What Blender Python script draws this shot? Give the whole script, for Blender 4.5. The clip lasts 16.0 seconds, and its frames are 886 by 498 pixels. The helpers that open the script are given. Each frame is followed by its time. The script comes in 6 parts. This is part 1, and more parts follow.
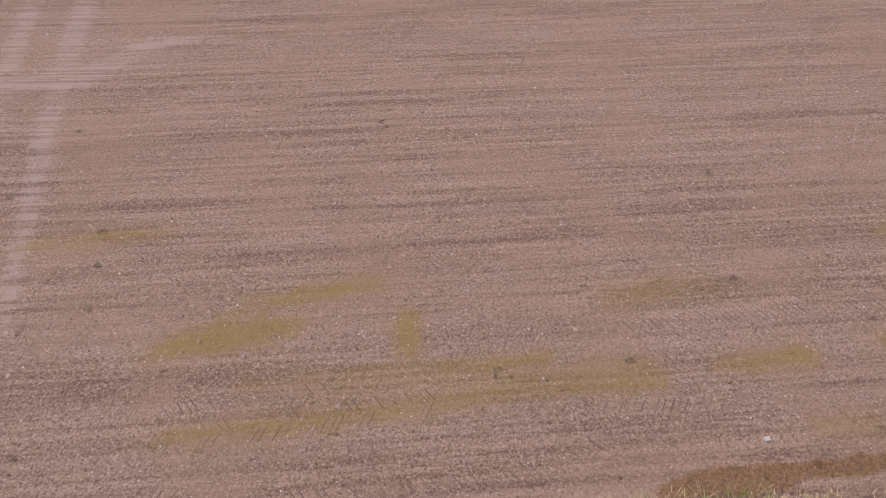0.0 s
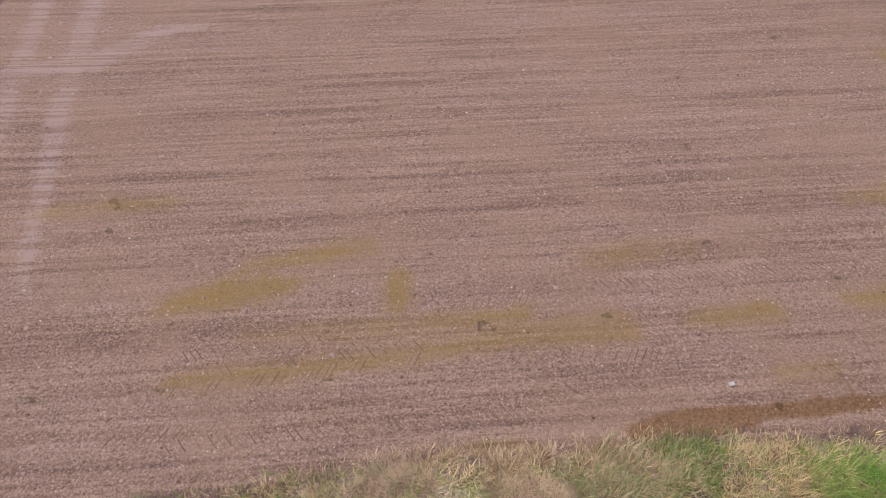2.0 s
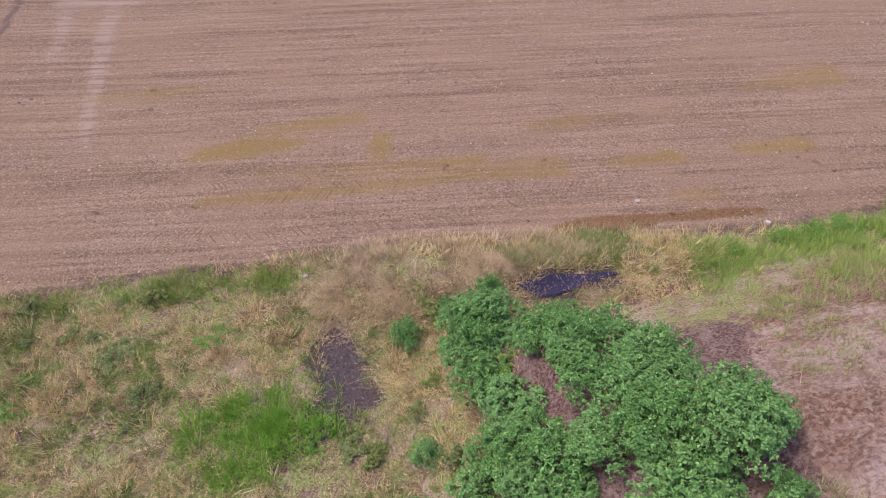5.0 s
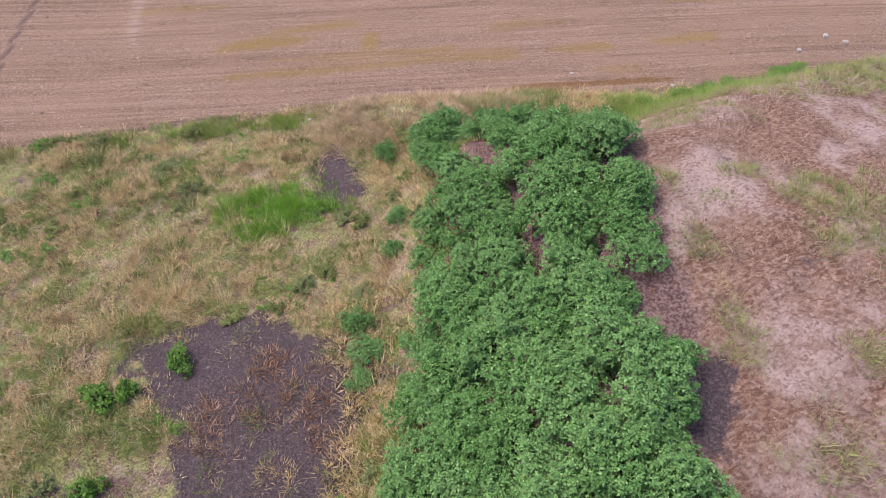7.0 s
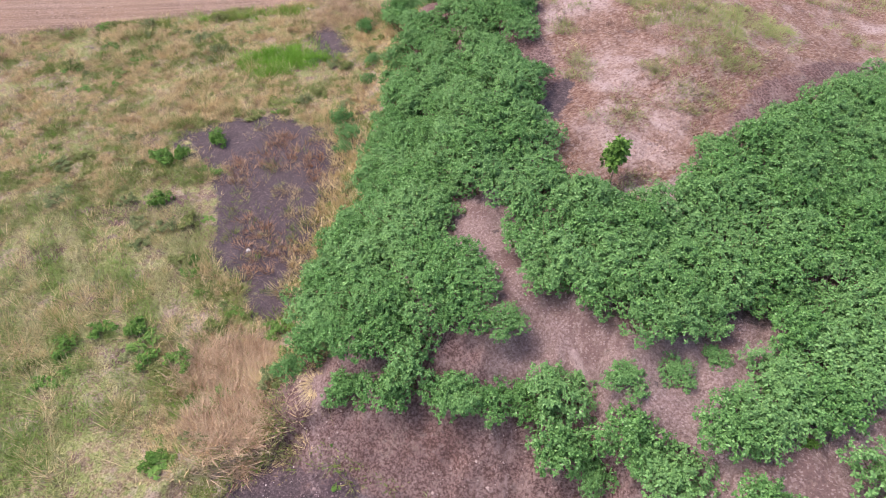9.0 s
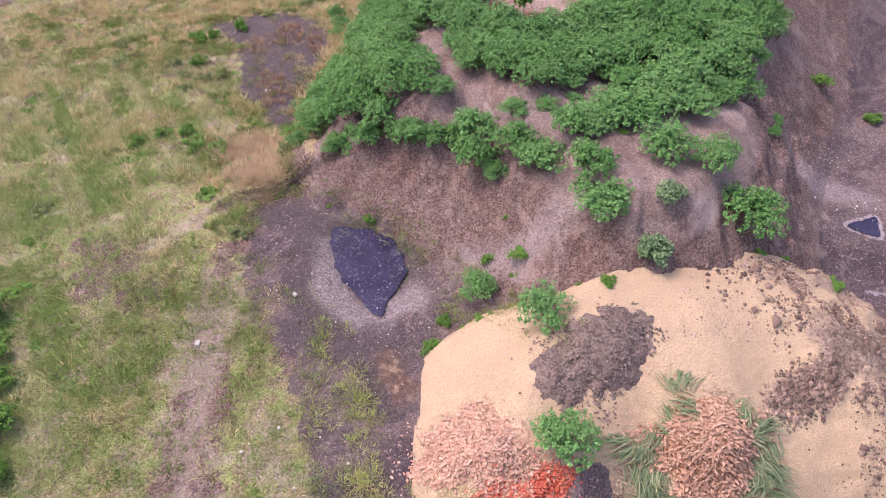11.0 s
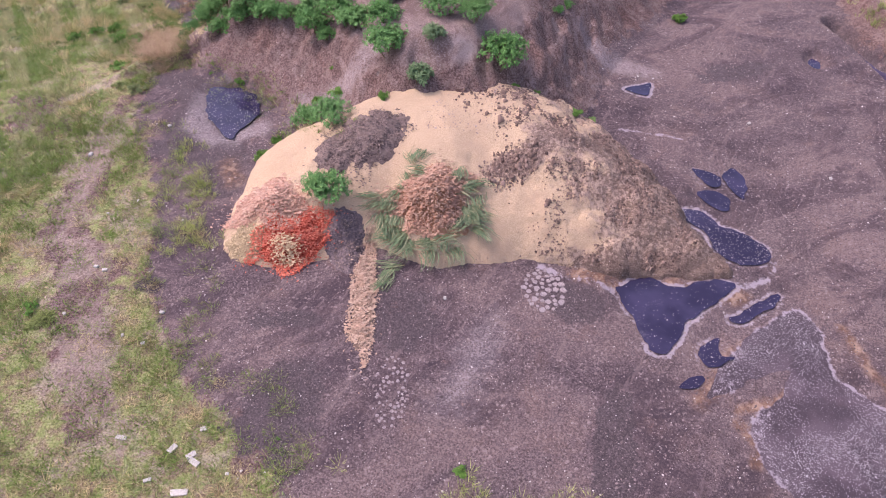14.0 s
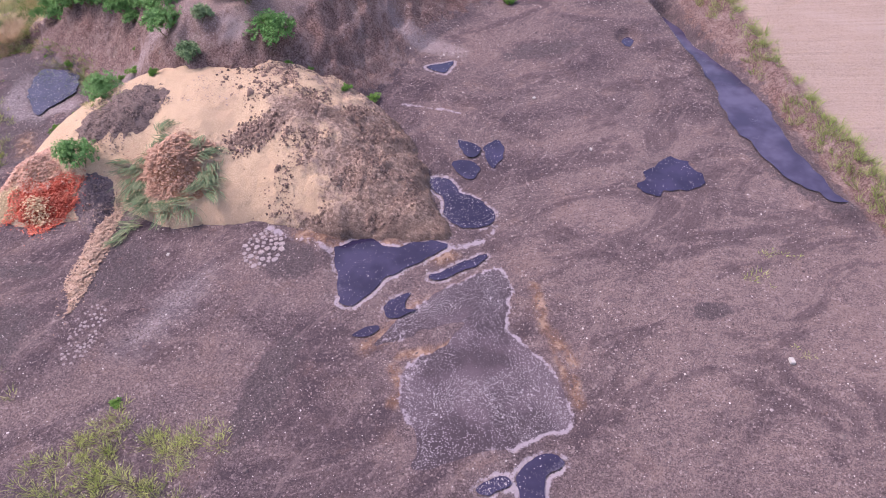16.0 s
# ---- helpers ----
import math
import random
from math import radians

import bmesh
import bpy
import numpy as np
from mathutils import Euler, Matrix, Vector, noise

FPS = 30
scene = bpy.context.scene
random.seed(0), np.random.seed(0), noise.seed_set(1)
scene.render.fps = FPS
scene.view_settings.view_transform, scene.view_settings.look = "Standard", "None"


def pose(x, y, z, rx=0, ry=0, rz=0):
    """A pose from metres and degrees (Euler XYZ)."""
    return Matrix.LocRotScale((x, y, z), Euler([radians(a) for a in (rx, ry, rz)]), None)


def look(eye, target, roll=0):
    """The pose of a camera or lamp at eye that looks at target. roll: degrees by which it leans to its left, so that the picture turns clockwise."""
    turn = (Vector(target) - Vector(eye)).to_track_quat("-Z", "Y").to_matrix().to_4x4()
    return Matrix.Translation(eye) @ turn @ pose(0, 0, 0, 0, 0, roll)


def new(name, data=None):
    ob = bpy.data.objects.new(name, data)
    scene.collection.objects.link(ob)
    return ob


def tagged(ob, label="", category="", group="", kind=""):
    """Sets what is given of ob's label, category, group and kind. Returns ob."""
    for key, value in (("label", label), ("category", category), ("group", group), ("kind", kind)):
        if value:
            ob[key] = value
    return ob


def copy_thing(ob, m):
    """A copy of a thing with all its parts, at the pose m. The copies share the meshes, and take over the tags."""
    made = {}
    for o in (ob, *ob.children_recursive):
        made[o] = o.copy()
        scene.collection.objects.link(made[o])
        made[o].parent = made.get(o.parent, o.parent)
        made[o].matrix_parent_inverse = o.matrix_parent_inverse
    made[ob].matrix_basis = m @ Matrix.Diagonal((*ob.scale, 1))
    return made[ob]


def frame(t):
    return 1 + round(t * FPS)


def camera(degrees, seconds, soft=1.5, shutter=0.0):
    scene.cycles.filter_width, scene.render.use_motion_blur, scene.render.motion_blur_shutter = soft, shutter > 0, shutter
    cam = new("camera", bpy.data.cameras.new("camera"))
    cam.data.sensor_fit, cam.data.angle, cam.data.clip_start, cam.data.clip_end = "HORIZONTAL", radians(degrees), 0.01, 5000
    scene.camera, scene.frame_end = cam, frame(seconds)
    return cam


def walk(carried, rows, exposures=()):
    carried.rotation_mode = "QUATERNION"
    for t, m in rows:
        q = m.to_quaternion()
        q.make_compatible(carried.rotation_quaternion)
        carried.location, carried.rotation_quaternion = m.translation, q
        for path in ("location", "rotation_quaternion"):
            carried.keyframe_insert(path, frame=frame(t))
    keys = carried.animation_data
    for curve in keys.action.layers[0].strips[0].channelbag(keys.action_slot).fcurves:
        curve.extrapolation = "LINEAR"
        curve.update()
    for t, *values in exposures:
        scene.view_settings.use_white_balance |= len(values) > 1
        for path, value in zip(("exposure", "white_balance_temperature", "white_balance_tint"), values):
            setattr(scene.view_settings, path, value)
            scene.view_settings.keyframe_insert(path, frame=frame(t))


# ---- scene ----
cam = camera(68.4, 16.0, soft=1.0)
PATH = [
    (0, (-1.327, 6.463, 12.264), (-1.276, 7.725, 10.712), 3.2),
    (0.5, (-1.267, 6.329, 12.274), (-1.222, 7.592, 10.724), 3.1),
    (1, (-1.163, 6.039, 12.312), (-1.125, 7.303, 10.763), 2.8),
    (1.5, (-1.022, 5.61, 12.363), (-0.987, 6.88, 10.817), 2.6),
    (2, (-0.918, 5.093, 12.407), (-0.885, 6.367, 10.865), 2.5),
    (2.5, (-0.779, 4.438, 12.456), (-0.751, 5.716, 10.918), 2.2),
    (3, (-0.64, 3.629, 12.478), (-0.615, 4.913, 10.944), 2.1),
    (3.2, (-0.588, 3.247, 12.465), (-0.562, 4.535, 10.936), 2.1),
    (5.3, (0.101, -1.824, 12.487), (0.121, -0.497, 10.99), 1.8),
    (5.5, (0.179, -2.432, 12.496), (0.196, -1.103, 11.001), 1.7),
    (6, (0.408, -4.088, 12.47), (0.421, -2.748, 10.985), 1.6),
    (6.5, (0.69, -5.903, 12.453), (0.701, -4.55, 10.98), 1.4),
    (7, (0.98, -7.799, 12.491), (0.99, -6.442, 11.021), 1.2),
    (7.5, (1.267, -9.743, 12.526), (1.279, -8.378, 11.064), 1.3),
    (8, (1.648, -12.002, 12.57), (1.657, -10.63, 11.115), 1.1),
    (8.5, (1.957, -14.11, 12.63), (1.968, -12.732, 11.181), 1.0),
    (9, (2.315, -16.611, 12.623), (2.326, -15.221, 11.186), 1.0),
    (9.5, (2.603, -18.964, 12.62), (2.618, -17.562, 11.193), 1.1),
    (10, (2.959, -21.629, 12.628), (2.975, -20.218, 11.211), 1.1),
    (10.2, (3.089, -22.412, 12.653), (3.103, -20.995, 11.242), 1.1),
    (12.3, (4.589, -28.79, 12.799), (4.611, -27.383, 11.377), 1.4),
    (12.5, (4.952, -29.301, 12.767), (4.97, -27.892, 11.347), 1.3),
    (13, (6.262, -30.556, 12.634), (6.257, -29.138, 11.223), 0.7),
    (13.5, (7.668, -31.435, 12.526), (7.64, -30.011, 11.122), 0.1),
    (14, (9.488, -32.169, 12.404), (9.432, -30.742, 11.004), -0.6),
    (14.5, (11.345, -32.626, 12.322), (11.252, -31.197, 10.926), -1.6),
    (15, (13.503, -32.936, 12.275), (13.382, -31.509, 10.878), -2.2),
    (15.5, (15.534, -33.132, 12.271), (15.391, -31.708, 10.874), -2.8),
    (16, (18.032, -33.254, 12.32), (17.863, -31.839, 10.918), -3.5),
]
walk(cam, [(t, look(eye, target, roll)) for t, eye, target, roll in PATH],
     exposures=[(0, 0.28, 6500, 19), (3.2, 0.33, 6500, 19), (5.5, 0.47, 6500, 20), (8, 0.72, 6500, 19), (9, 0.91, 6500, 20), (10, 0.95, 6500, 21), (12.4, 0.80, 6450, 26), (13, 0.80, 6400, 27), (16, 0.88, 6300, 28)])

# ---------------------------------------------------------------- sky, sun
world = bpy.data.worlds.new("sky")
scene.world = world
world.use_nodes = True
wt = world.node_tree
sky = wt.nodes.new("ShaderNodeTexSky")
sky.sky_type = 'NISHITA'
sky.sun_disc = False
SUN_ELEV, SUN_AZ = 60.0, -75.0          # degrees; azimuth from +y towards +x
sky.sun_elevation = radians(SUN_ELEV)
sky.sun_rotation = radians(SUN_AZ)
sky.air_density, sky.dust_density, sky.ozone_density = 1.4, 4.0, 1.0
wt.links.new(sky.outputs[0], wt.nodes["Background"].inputs[0])
wt.nodes["Background"].inputs[1].default_value = 0.15
sun_data = bpy.data.lights.new("sun", "SUN")
sun_data.energy, sun_data.angle, sun_data.color = 1.35, radians(18), (1.0, 0.95, 0.88)
sun = new("sun", sun_data)
sun_dir = Vector((math.sin(radians(SUN_AZ)) * math.cos(radians(SUN_ELEV)),
                  math.cos(radians(SUN_AZ)) * math.cos(radians(SUN_ELEV)), math.sin(radians(SUN_ELEV))))
sun.matrix_world = look(sun_dir * 60, (0, 0, 0))

# ---------------------------------------------------------------- small tools
rng = np.random.default_rng(7)


def smooth(e0, e1, v):
    k = np.clip((np.asarray(v, float) - e0) / (e1 - e0), 0, 1)
    return k * k * (3 - 2 * k)


def value_noise(x, y, seed=0):
    xi, yi = np.floor(x).astype(np.int64), np.floor(y).astype(np.int64)
    fx, fy = x - xi, y - yi
    fx, fy = fx * fx * (3 - 2 * fx), fy * fy * (3 - 2 * fy)

    def h(a, b):
        n = (a * 374761393 + b * 668265263 + seed * 974634777) & 0x7fffffff
        n = ((n ^ (n >> 13)) * 1274126177) & 0x7fffffff
        return ((n ^ (n >> 16)) & 0xffff) / 65535.0
    return (h(xi, yi) * (1 - fx) + h(xi + 1, yi) * fx) * (1 - fy) + (h(xi, yi + 1) * (1 - fx) + h(xi + 1, yi + 1) * fx) * fy


def fbm(x, y, size, seed=0, octaves=3):
    """Noise about 0, within about -1 to 1, of that feature size in metres."""
    x, y = np.asarray(x, float) / size, np.asarray(y, float) / size
    out, amp, tot = 0, 1.0, 0
    for k in range(octaves):
        out = out + amp * (value_noise(x * 2 ** k + 13.7 * k, y * 2 ** k - 7.1 * k, seed + k) * 2 - 1)
        tot += amp
        amp *= 0.5
    return out / tot


def outline(nodes, n=8, wobble=0.0, size=0.6, seed=0):
    """A smooth closed line through the nodes (Catmull-Rom), a little uneven."""
    p = np.array(nodes, float)
    a, b, c, d = np.roll(p, 1, 0), p, np.roll(p, -1, 0), np.roll(p, -2, 0)
    out = []
    for i in range(len(p)):
        for u in np.arange(n) / n:
            out.append(0.5 * (2 * b[i] + (c[i] - a[i]) * u + (2 * a[i] - 5 * b[i] + 4 * c[i] - d[i]) * u * u + (3 * b[i] - a[i] - 3 * c[i] + d[i]) * u ** 3))
    out = np.array(out)
    if wobble:
        out = out + wobble * np.stack([fbm(out[:, 0], out[:, 1], size, seed), fbm(out[:, 0], out[:, 1], size, seed + 9)], 1)
    return out


def inside(poly, x, y):
    """Distance into a closed line: positive inside, negative outside."""
    poly = np.asarray(poly, float)
    x, y = np.asarray(x, float), np.asarray(y, float)
    best = np.full(x.shape, 1e9)
    odd = np.zeros(x.shape, bool)
    for (x0, y0), (x1, y1) in zip(poly, np.roll(poly, -1, 0)):
        dx, dy = x1 - x0, y1 - y0
        u = np.clip(((x - x0) * dx + (y - y0) * dy) / (dx * dx + dy * dy + 1e-12), 0, 1)
        best = np.minimum(best, (x - x0 - u * dx) ** 2 + (y - y0 - u * dy) ** 2)
        if dy:
            odd ^= ((y0 > y) != (y1 > y)) & (x < x0 + (y - y0) / dy * dx)
    return np.where(odd, 1, -1) * np.sqrt(best)


def along(nodes, x, y):
    """Distance into a chain of rounded strokes (x, y, radius)."""
    best = np.full(np.asarray(x, float).shape, -1e9)
    for (x0, y0, r0), (x1, y1, r1) in zip(nodes, nodes[1:]):
        dx, dy = x1 - x0, y1 - y0
        u = np.clip(((x - x0) * dx + (y - y0) * dy) / (dx * dx + dy * dy + 1e-9), 0, 1)
        best = np.maximum(best, r0 + (r1 - r0) * u - np.hypot(x - x0 - u * dx, y - y0 - u * dy))
    return best


def blob(cx, cy, rx, ry, x, y, turn=0.0):
    """1 at the middle of an ellipse, 0 on its edge, negative outside."""
    c, s = math.cos(radians(turn)), math.sin(radians(turn))
    return 1 - np.hypot(((x - cx) * c + (y - cy) * s) / rx, (-(x - cx) * s + (y - cy) * c) / ry)


# ---------------------------------------------------------------- the lie of the land
MOUND = outline([(-0.3, 7.2), (4, 8.1), (9, 10.0), (15, 11.2), (22, 8), (23, 0), (19, -4.5), (16.3, -8), (14.6, -11), (13, -15), (10, -17.5),
                 (6, -17.0), (4.0, -14.4), (2.5, -12.9), (1.2, -11.9), (-0.8, -10.6), (-1.6, -8.5), (-0.9, -4), (-0.3, 1)], 4)
POND = outline([(0.55, -12.05), (1.5, -12.02), (2.12, -12.35), (2.6, -13.1), (2.55, -14.0), (2.3, -14.5), (2.12, -15.15), (1.5, -14.5), (0.95, -13.8), (0.7, -13.2)], 8, 0.15, 0.4, 3)
DITCH = [(24.75, -6.1, 0.22), (25.25, -8.1, 0.28), (25.8, -9.8, 0.38), (26.25, -11.6, 0.56), (26.45, -13.4, 0.76), (26.65, -14.9, 0.68), (26.95, -16.1, 0.66), (27.38, -17.15, 0.44), (27.85, -17.95, 0.24), (28.1, -18.15, 0.06)]
REEDPOOL = outline([(1.98, 8.63), (2.71, 8.83), (3.72, 8.95), (4.36, 8.97), (3.69, 8.66), (3.1, 8.38), (2.5, 8.22), (2.08, 8.4)], 6, 0.06, 0.4, 7)
ROW_TURN = 4.5
POND_LEVEL, DITCH_LEVEL, REED_LEVEL = 0.42, -0.50, 0.50
FILM = outline([(18.17, -21.33), (17.87, -21.2), (16.85, -21.85), (15.96, -22.63), (15.4, -23.3), (15.14, -23.9), (16.11, -23.39), (17.2, -22.96), (16.83, -23.67), (15.94, -24.39), (15.82, -25.0), (16.03, -25.7), (16.31, -25.95),
                (16.42, -26.48), (16.32, -26.84), (16.81, -26.82), (17.74, -26.36), (18.41, -26.31), (18.96, -25.95), (19.58, -25.72), (19.72, -25.43), (19.62, -24.91), (19.33, -24.26), (18.94, -23.73), (18.4, -23.2), (18.3, -22.69), (18.39, -21.78)], 8, 0.10, 0.3, 2)
POOLS = [(outline(n, 10, w * 1.4, 0.28, k), rimmed) for k, (n, w, rimmed) in enumerate([
    ([(13.51, -20.77), (13.99, -20.4), (14.54, -20.31), (15.05, -20.59), (15.88, -20.34), (16.6, -20.46), (15.82, -21.21), (15.19, -21.7), (14.96, -21.98), (14.77, -22.36), (14.39, -22.72), (14.04, -22.59), (13.8, -21.76)], 0.08, 1.0),
    ([(15.87, -17.54), (16.48, -17.56), (16.86, -18.16), (17.47, -18.49), (17.9, -19.18), (17.75, -19.6), (16.95, -19.73), (16.52, -19.28), (16.38, -18.45), (15.95, -18.0)], 0.07, 0.9),
    ([(16.6, -15.74), (17.0, -15.74), (17.38, -16.04), (17.31, -16.49), (16.95, -16.45)], 0.06, 0.6),
    ([(17.47, -15.91), (17.95, -15.56), (18.14, -16.13), (17.86, -17.03), (17.65, -16.64)], 0.06, 0.6),
    ([(16.52, -16.77), (17.14, -16.69), (17.38, -17.02), (17.26, -17.56), (16.82, -17.41)], 0.06, 0.3),
    ([(16.18, -21.5), (16.66, -21.3), (17.17, -20.91), (17.73, -20.62), (17.63, -20.96), (17.11, -21.29), (16.61, -21.6), (16.27, -21.64)], 0.06, 0.8),
    ([(15.18, -22.69), (15.36, -22.4), (15.81, -22.17), (15.68, -22.66), (15.97, -22.74), (15.51, -23.04), (15.26, -23.0)], 0.05, 0.6),
    ([(14.49, -23.57), (14.78, -23.36), (15.09, -23.28), (15.12, -23.46), (14.82, -23.63)], 0.03, 0.2),
    ([(18.6, -28.0), (18.58, -27.3), (18.53, -26.92), (18.65, -26.6), (18.95, -26.38), (19.37, -26.31), (19.56, -26.48), (19.41, -26.67), (19.11, -26.79), (19.07, -27.25), (19.0, -28.0)], 0.05, 1.0),
    ([(17.71, -27.14), (18.0, -26.95), (18.29, -26.88), (18.41, -27.03), (18.12, -27.22), (17.83, -27.29)], 0.04, 0.9),
    ([(22.3, -17.2), (22.9, -16.34), (23.58, -15.92), (24.01, -16.5), (24.23, -17.14), (23.81, -17.57), (23.23, -17.55), (22.76, -17.85), (22.38, -17.57)], 0.12, 0.35),
    ([(15.23, -11.4), (15.84, -11.11), (16.21, -10.98), (16.07, -11.46), (15.89, -11.82)], 0.03, 1.0),
    ([(22.66, -8.95), (22.97, -8.55), (23.15, -8.89), (22.88, -9.34)], 0.06, 0.0)])]


def pad_z(x, y):
    z = 0.24 + 0.042 * (y + 20) - 0.056 * np.clip(x - 8, 0, None)
    return np.clip(z, -0.9, 0.55)


POOL_LEVEL = [float(pad_z(p[:, 0].mean(), p[:, 1].mean())) for p, _ in POOLS]


def field_line(x):
    """y of the edge between the ploughed field and the rough verge."""
    edge = np.interp(x, [-12, -10.6, -8, -6, -4.5, -3, -1.2, 1.1, 3.6, 5.8, 8, 9.7, 12.5], [7.9, 8.2, 8.7, 9.08, 9.22, 9.55, 9.9, 9.97, 10.3, 10.32, 10.55, 11.0, 11.6])
    return edge + 0.2 * np.clip(x - 12.5, 0, None) + 0.2 * np.clip(x + 12, None, 0)



def ground_z(x, y):
    x, y = np.asarray(x, float), np.asarray(y, float)
    mid = 0.25 - 0.05 * np.clip(-x - 3, 0, 9)
    z = pad_z(x, y) * (1 - smooth(-13, -6, y)) + mid * smooth(-13, -6, y)
    z = z - 0.05 * np.clip(-x - 1, 0, 7) * (1 - smooth(-12, -6, y))
    f = smooth(-0.6, 1.6, y - field_line(x))
    z = z * (1 - f) + (0.52 + 0.0287 * np.clip(x, -12, 14) - 0.03 * np.clip(y, 9, 24)) * f
    verge = np.exp(-((y - field_line(x) + 0.9) / 1.1) ** 2) * smooth(-4, 1, x)
    z = z + 0.32 * verge
    # the great mound of tipped soil
    d = inside(MOUND, x, y)
    w = 4.6 - 1.2 * smooth(4, 8, y) - 0.9 * smooth(4, 6, x) * smooth(-8, -11, y) - 1.4 * smooth(4.6, 2.6, x) * smooth(-7.5, -10, y) - 1.0 * smooth(10, 13, x) * smooth(-3, -8, y)
    k = np.clip(d / w, 0, 1)
    rise = 0.55 * k + 0.45 * k * k * (3 - 2 * k)
    top = 3.05 + 1.2 * np.exp(-((x - 8.6) / 4.2) ** 2 - ((y + 0.2) / 5.2) ** 2)
    z = z + rise * top
    rough = smooth(0.05, 0.5, k)
    z = z + rough * (0.20 * fbm(x, y, 2.4, 3) + 0.11 * fbm(x, y, 0.9, 5) + 0.05 * fbm(x, y, 0.35, 6) * smooth(-5, -8, y)) + 0.03 * fbm(x, y, 1.4, 8)
    gully = rough * (1 - smooth(0.75, 1.0, k)) * smooth(-6.5, -9.5, y)
    z = z - gully * (0.62 * np.abs(fbm(x + 0.3 * fbm(x, y, 0.7, 25), y * 0.42, 1.0, 21)) + 0.22 * np.abs(fbm(x, y * 0.6, 0.42, 22)) + 0.05 * fbm(x, y, 0.2, 24))
    flank = smooth(10.5, 12.5, x) * smooth(-5, -8, y) * smooth(0.02, 0.25, k) * (1 - smooth(0.8, 1.0, k))
    z = z - flank * (0.35 * np.abs(fbm(x * 0.6 + y * 0.3, y, 0.8, 27)) - 0.10 * fbm(x, y, 0.25, 28))
    # the broken lip where the meadow ends above the pond
    d2 = y + 10.24 - 0.45 * (x + 0.4) + 0.3 * fbm(x, y, 0.6, 29)
    z = z + 0.36 * smooth(-0.1, 0.14, d2) * smooth(2.6, 0.6, d2) * smooth(-3.6, -2.2, x) * smooth(1.4, 0.2, x)
    # hollow of the pond, ditch, grassy bank of the far field
    b = smooth(-0.55, 0.05, inside(POND, x, y))
    z = z * (1 - b) + (POND_LEVEL - 0.06) * b
    b = smooth(-0.4, 0.03, inside(REEDPOOL, x, y))
    z = z * (1 - b) + (REED_LEVEL - 0.05) * b
    for (line, _), level in zip(POOLS, POOL_LEVEL):
        near = (x > line[:, 0].min() - 0.6) & (x < line[:, 0].max() + 0.6) & (y > line[:, 1].min() - 0.6) & (y < line[:, 1].max() + 0.6)
        if near.any():
            b = smooth(-0.4, 0.02, inside(line, x[near], y[near]))
            z[near] = z[near] * (1 - b) + (level - 0.035) * b
    dd = along(DITCH, x, y)
    b = smooth(-0.5, 0.02, dd)
    z = z * (1 - b) + (DITCH_LEVEL - 0.05) * b
    bank = smooth(0.0, 0.7, x - (25.95 + 0.25 * (-y - 6.8))) * smooth(2, -4, y)
    z = z + 0.55 * bank
    return z


